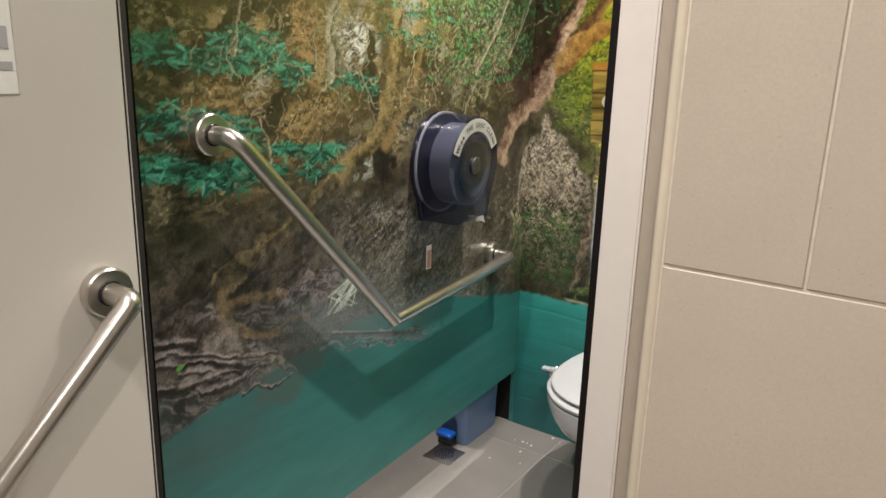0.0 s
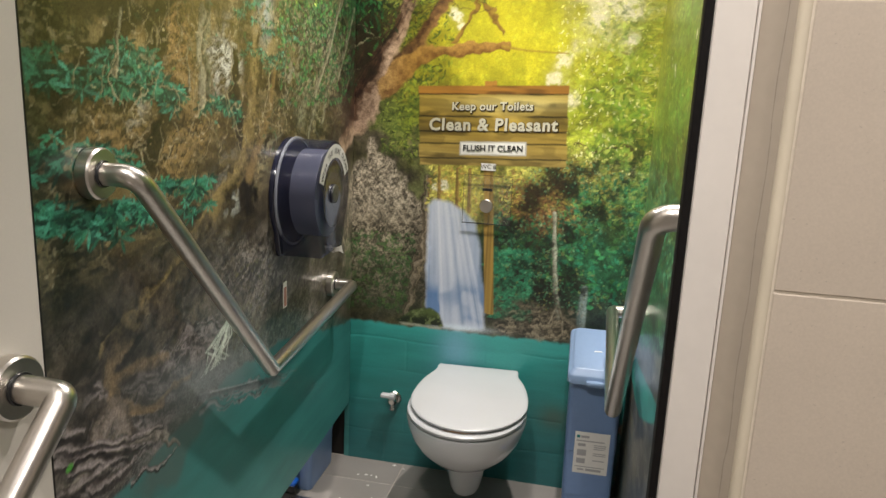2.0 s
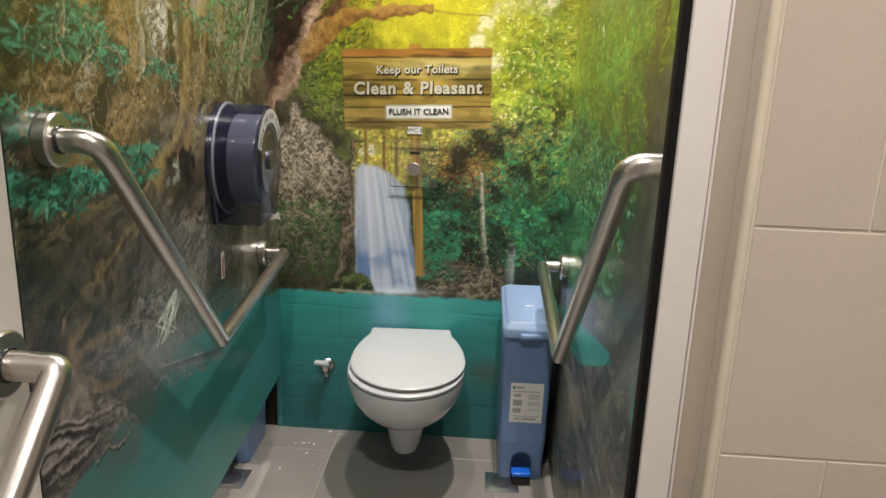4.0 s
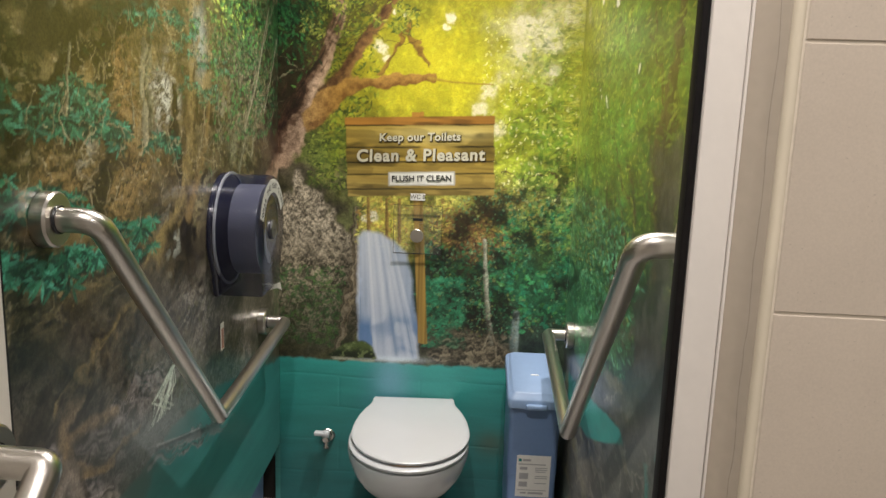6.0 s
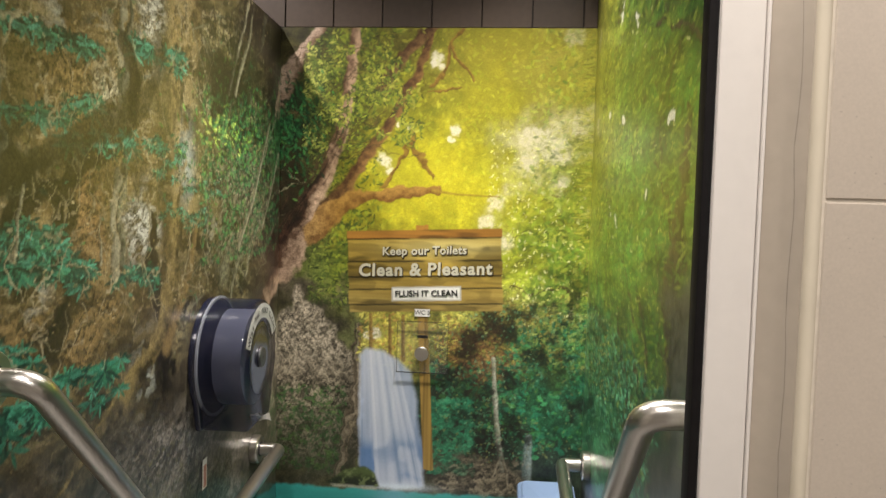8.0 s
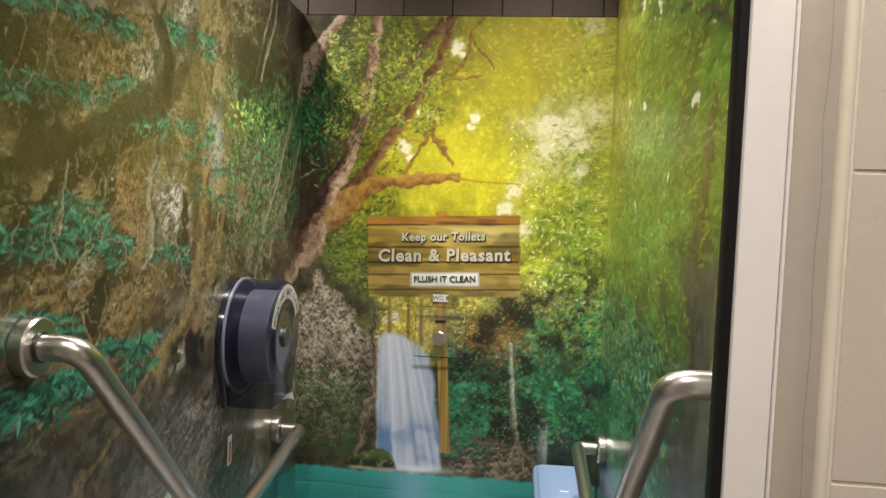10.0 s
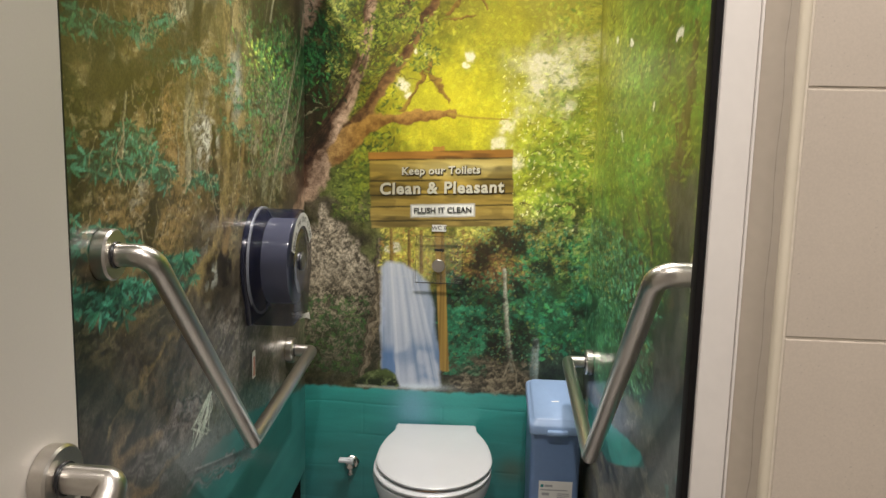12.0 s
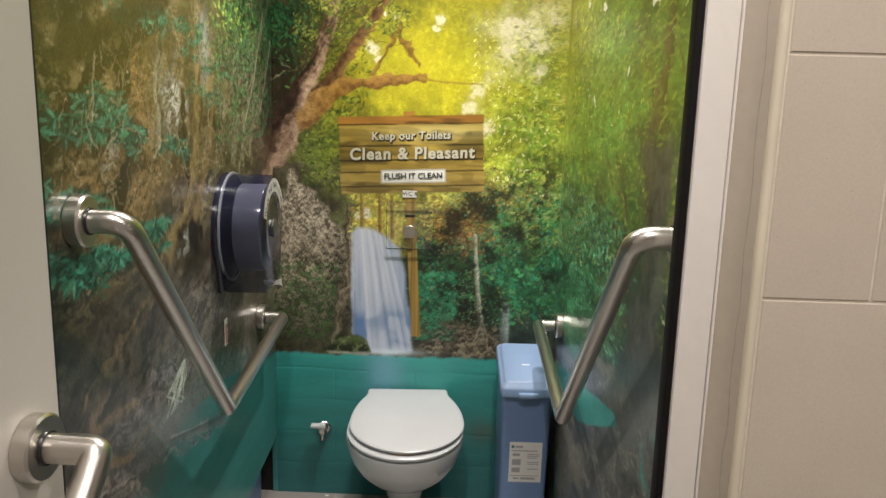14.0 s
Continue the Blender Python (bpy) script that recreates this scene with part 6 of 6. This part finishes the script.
# floor drains
def floor_drain(m, label):
    d = empty("floor_drain", m, label, "drain", group="floor drains")
    part("plate", box(-0.058, 0.058, -0.058, 0.058, 0.0, 0.003, 0.001), STEEL, d)
    part("grate", lathe([(0.0, 0.003), (0.045, 0.003), (0.045, 0.0045), (0.043, 0.005), (0.0, 0.005)], "z", 36), STEEL, d)
    holes = bmesh.new()
    for i in range(-4, 5):
        for j in range(-4, 5):
            x, y = (i + 0.5 * (j % 2)) * 0.0095, j * 0.0085
            if math.hypot(x, y) < 0.039:
                holes.faces.new([holes.verts.new((x + 0.0032 * math.cos(a), y + 0.0032 * math.sin(a), 0.0054)) for a in (k * math.pi / 4 for k in range(8))])
    part("holes", holes, BLACK_PLASTIC, d, "dark drain holes", smooth=0)
    return d


drain = floor_drain(pose(0.878, -0.300, 0.0005), "square steel floor drain with round perforated grate")
copy_thing(drain, pose(-0.060, -0.385, 0.0005))

# scraps of paper on the floor
for x, y, s, a in ((0.130, -0.120, 0.010, 20), (0.150, -0.118, 0.007, 70), (0.172, -0.126, 0.009, 110), (0.215, -0.022, 0.011, 10), (0.255, -0.040, 0.005, 0),
                   (0.160, -0.190, 0.008, 40), (0.090, -0.300, 0.006, 80), (0.200, -0.265, 0.004, 20), (0.100, -0.125, 0.004, 50)):
    bm = bmesh.new()
    ring = [(math.cos(k * math.pi / 4) * s * random.uniform(0.5, 1.1), math.sin(k * math.pi / 4) * s * random.uniform(0.3, 0.7), 0.0008 + random.random() * 0.002) for k in range(8)]
    top = bm.verts.new((0, 0, 0.003))
    vs = [bm.verts.new(p) for p in ring]
    for k in range(8):
        bm.faces.new((vs[k], vs[(k + 1) % 8], top))
    bm.faces.new(vs[::-1])
    tagged(part("paper_scrap", bm, PAPER, None, m=pose(x, y, 0.0, 0, 0, a), smooth=0), "small torn scrap of white paper on the floor", "paper scrap", "paper scraps")

# the open door
DOOR_A = -92.0
door = empty("door_1", pose(0.170, -1.722, 0, 0, 0, DOOR_A), "open cream laminate door with steel pull bar", "door", "structure")
# local: x along the door from the hinge, y towards the cubicle side
part("leaf", box(0.003, 0.817, -0.016, 0.0, 0.10, 2.30), LAMINATE, door, smooth=0)
part("hinge_edge", box(0.0, 0.0026, -0.0165, 0.0005, 0.10, 2.30), BLACK_CORE, door, "black laminate edge", smooth=0)
part("free_edge", box(0.8175, 0.824, -0.0185, 0.0025, 0.10, 2.30, 0.002), BLACK_CORE, door, "black laminate edge")
bar_pts = [(0.068, 0.004, 1.052), (0.068, 0.088, 1.052), (0.536, 0.088, 0.585), (0.775, 0.088, 0.585), (0.775, 0.004, 0.585)]
handle = part("pull_bar", tube(bar_pts, 0.0190, (0.012, 0.007, 0.012), 24), STEEL, door, "brushed steel angled pull bar")
for x, z in ((0.068, 1.052), (0.775, 0.585)):
    f = part("flange", lathe([(0.0, 0.0), (0.042, 0.0), (0.0425, 0.003), (0.0425, 0.019), (0.0395, 0.022), (0.0, 0.022)], "y", 40), STEEL, handle)
    f.location = (x, 0.001, z)
    part("collar", lathe([(0.0, 0.022), (0.0225, 0.022), (0.0215, 0.0255), (0.0, 0.0255)], "y", 24), BLACK_PLASTIC, f)
notice = part("notice", box(0.168, 0.320, 0.0004, 0.0012, 1.384, 1.60), PAPER, door, "white paper notice with bold print", smooth=0)
for x0, x1, z0, z1 in ((0.176, 0.198, 1.448, 1.480), (0.206, 0.238, 1.448, 1.500), (0.248, 0.300, 1.448, 1.500), (0.173, 0.192, 1.418, 1.430), (0.200, 0.232, 1.418, 1.430), (0.240, 0.300, 1.418, 1.430)):
    part("print_line", box(x0, x1, 0.0014, 0.0017, z0, z1), INK_GREY, notice, smooth=0)
part("coat_hook", lathe([(0.0, 0.001), (0.014, 0.001), (0.014, 0.006), (0.006, 0.010), (0.006, 0.030), (0.012, 0.034), (0.012, 0.040), (0.0, 0.042)], "y", 20, centre=(0.40, 0, 1.70)), BLACK_PLASTIC, door, "black coat hook")

lock = part("lock_case", box(0.752, 0.806, -0.036, -0.0165, 1.10, 1.205, 0.004), IVORY, door, "ivory plastic door lock")
part("lock_thumb", box(0.778, 0.812, -0.046, -0.0365, 1.095, 1.150, 0.004), IVORY, lock)
part("lock_slot", box(0.776, 0.796, -0.0372, -0.0362, 1.150, 1.155), BLACK_PLASTIC, lock, smooth=0)
outer = part("outer_pull_bar", tube([(0.775, -0.018, 0.985), (0.775, -0.090, 0.985), (0.25, -0.090, 0.985), (0.25, -0.018, 0.985)], 0.0165, (0.012, 0.012), 20), STEEL, door, "brushed steel straight pull bar")
for x in (0.775, 0.25):
    f = part("flange", lathe([(0.0, 0.0), (0.040, 0.0), (0.0405, -0.003), (0.0405, -0.019), (0.0375, -0.022), (0.0, -0.022)], "y", 40), STEEL, outer)
    f.location = (x, -0.0165, 0.985)

other = empty("door_2", pose(-0.78, -1.690, 0), "closed cream laminate door of the neighbouring cubicle", "door", "structure")
part("leaf", box(0.0, 0.862, -0.016, 0.0, 0.10, 2.30), LAMINATE, other, smooth=0)

# ---------------------------------------------------------------- pieces: wall tiles, brown tiles, floor tiles
def tile_mesh(name, w, h, d, mat, bevel=0.0012):
    """Tile in its own x-z plane, front towards -y."""
    b = bevel
    rings = [[(x, y, z) for x, z in ((i, i), (w - i, i), (w - i, h - i), (i, h - i))] for i, y in ((0, 0), (0, -d + b), (b, -d))]
    return mesh_of(name, loft(rings), mat, 0)


def lay_tiles(parent, mat, x_lo, x_hi, z_lo, z_hi, w, h, gap, x_start, z_start, y, d, stagger, m=None):
    cache = {}
    row = math.floor((z_lo - z_start) / h)
    while z_start + row * h < z_hi:
        z0, z1 = max(z_start + row * h + gap / 2, z_lo), min(z_start + (row + 1) * h - gap / 2, z_hi)
        off = x_start + (stagger if row % 2 else 0.0)
        col = math.floor((x_lo - off) / w)
        while off + col * w < x_hi:
            x0, x1 = max(off + col * w + gap / 2, x_lo), min(off + (col + 1) * w - gap / 2, x_hi)
            if x1 - x0 > 0.004 and z1 - z0 > 0.004:
                key = (round(x1 - x0, 4), round(z1 - z0, 4))
                if key not in cache:
                    cache[key] = tile_mesh("tile", *key, d, mat)
                ob = new("tile", cache[key])
                ob.parent = parent
                ob.matrix_basis = (m or Matrix()) @ Matrix.Translation((x0, y, z0))
            col += 1
        row += 1


lay_tiles(wall_front, TILE, 1.0875, 2.60, 0.0, CEIL - 0.01, 0.606, 0.3075, 0.0030, 1.224, 1.250, -1.6985, 0.0014, 0.303)
lay_tiles(wall_back, BROWN_TILE, -0.55, RX - 0.001, TOP + 0.001, CEIL - 0.01, 0.163, 0.163, 0.004, 0.03, TOP - 0.038, 0.006, 0.008, 0.0)
FLAT = Matrix.Rotation(radians(-90), 4, "X")
lay_tiles(floor, FLOOR_TILE, -0.95, 2.30, 0.0, 3.4, 0.612, 0.612, 0.003, 0.246, 3.240, 0.0, 0.003, 0.0, Matrix.Translation((0, -3.4, -0.003)) @ FLAT)
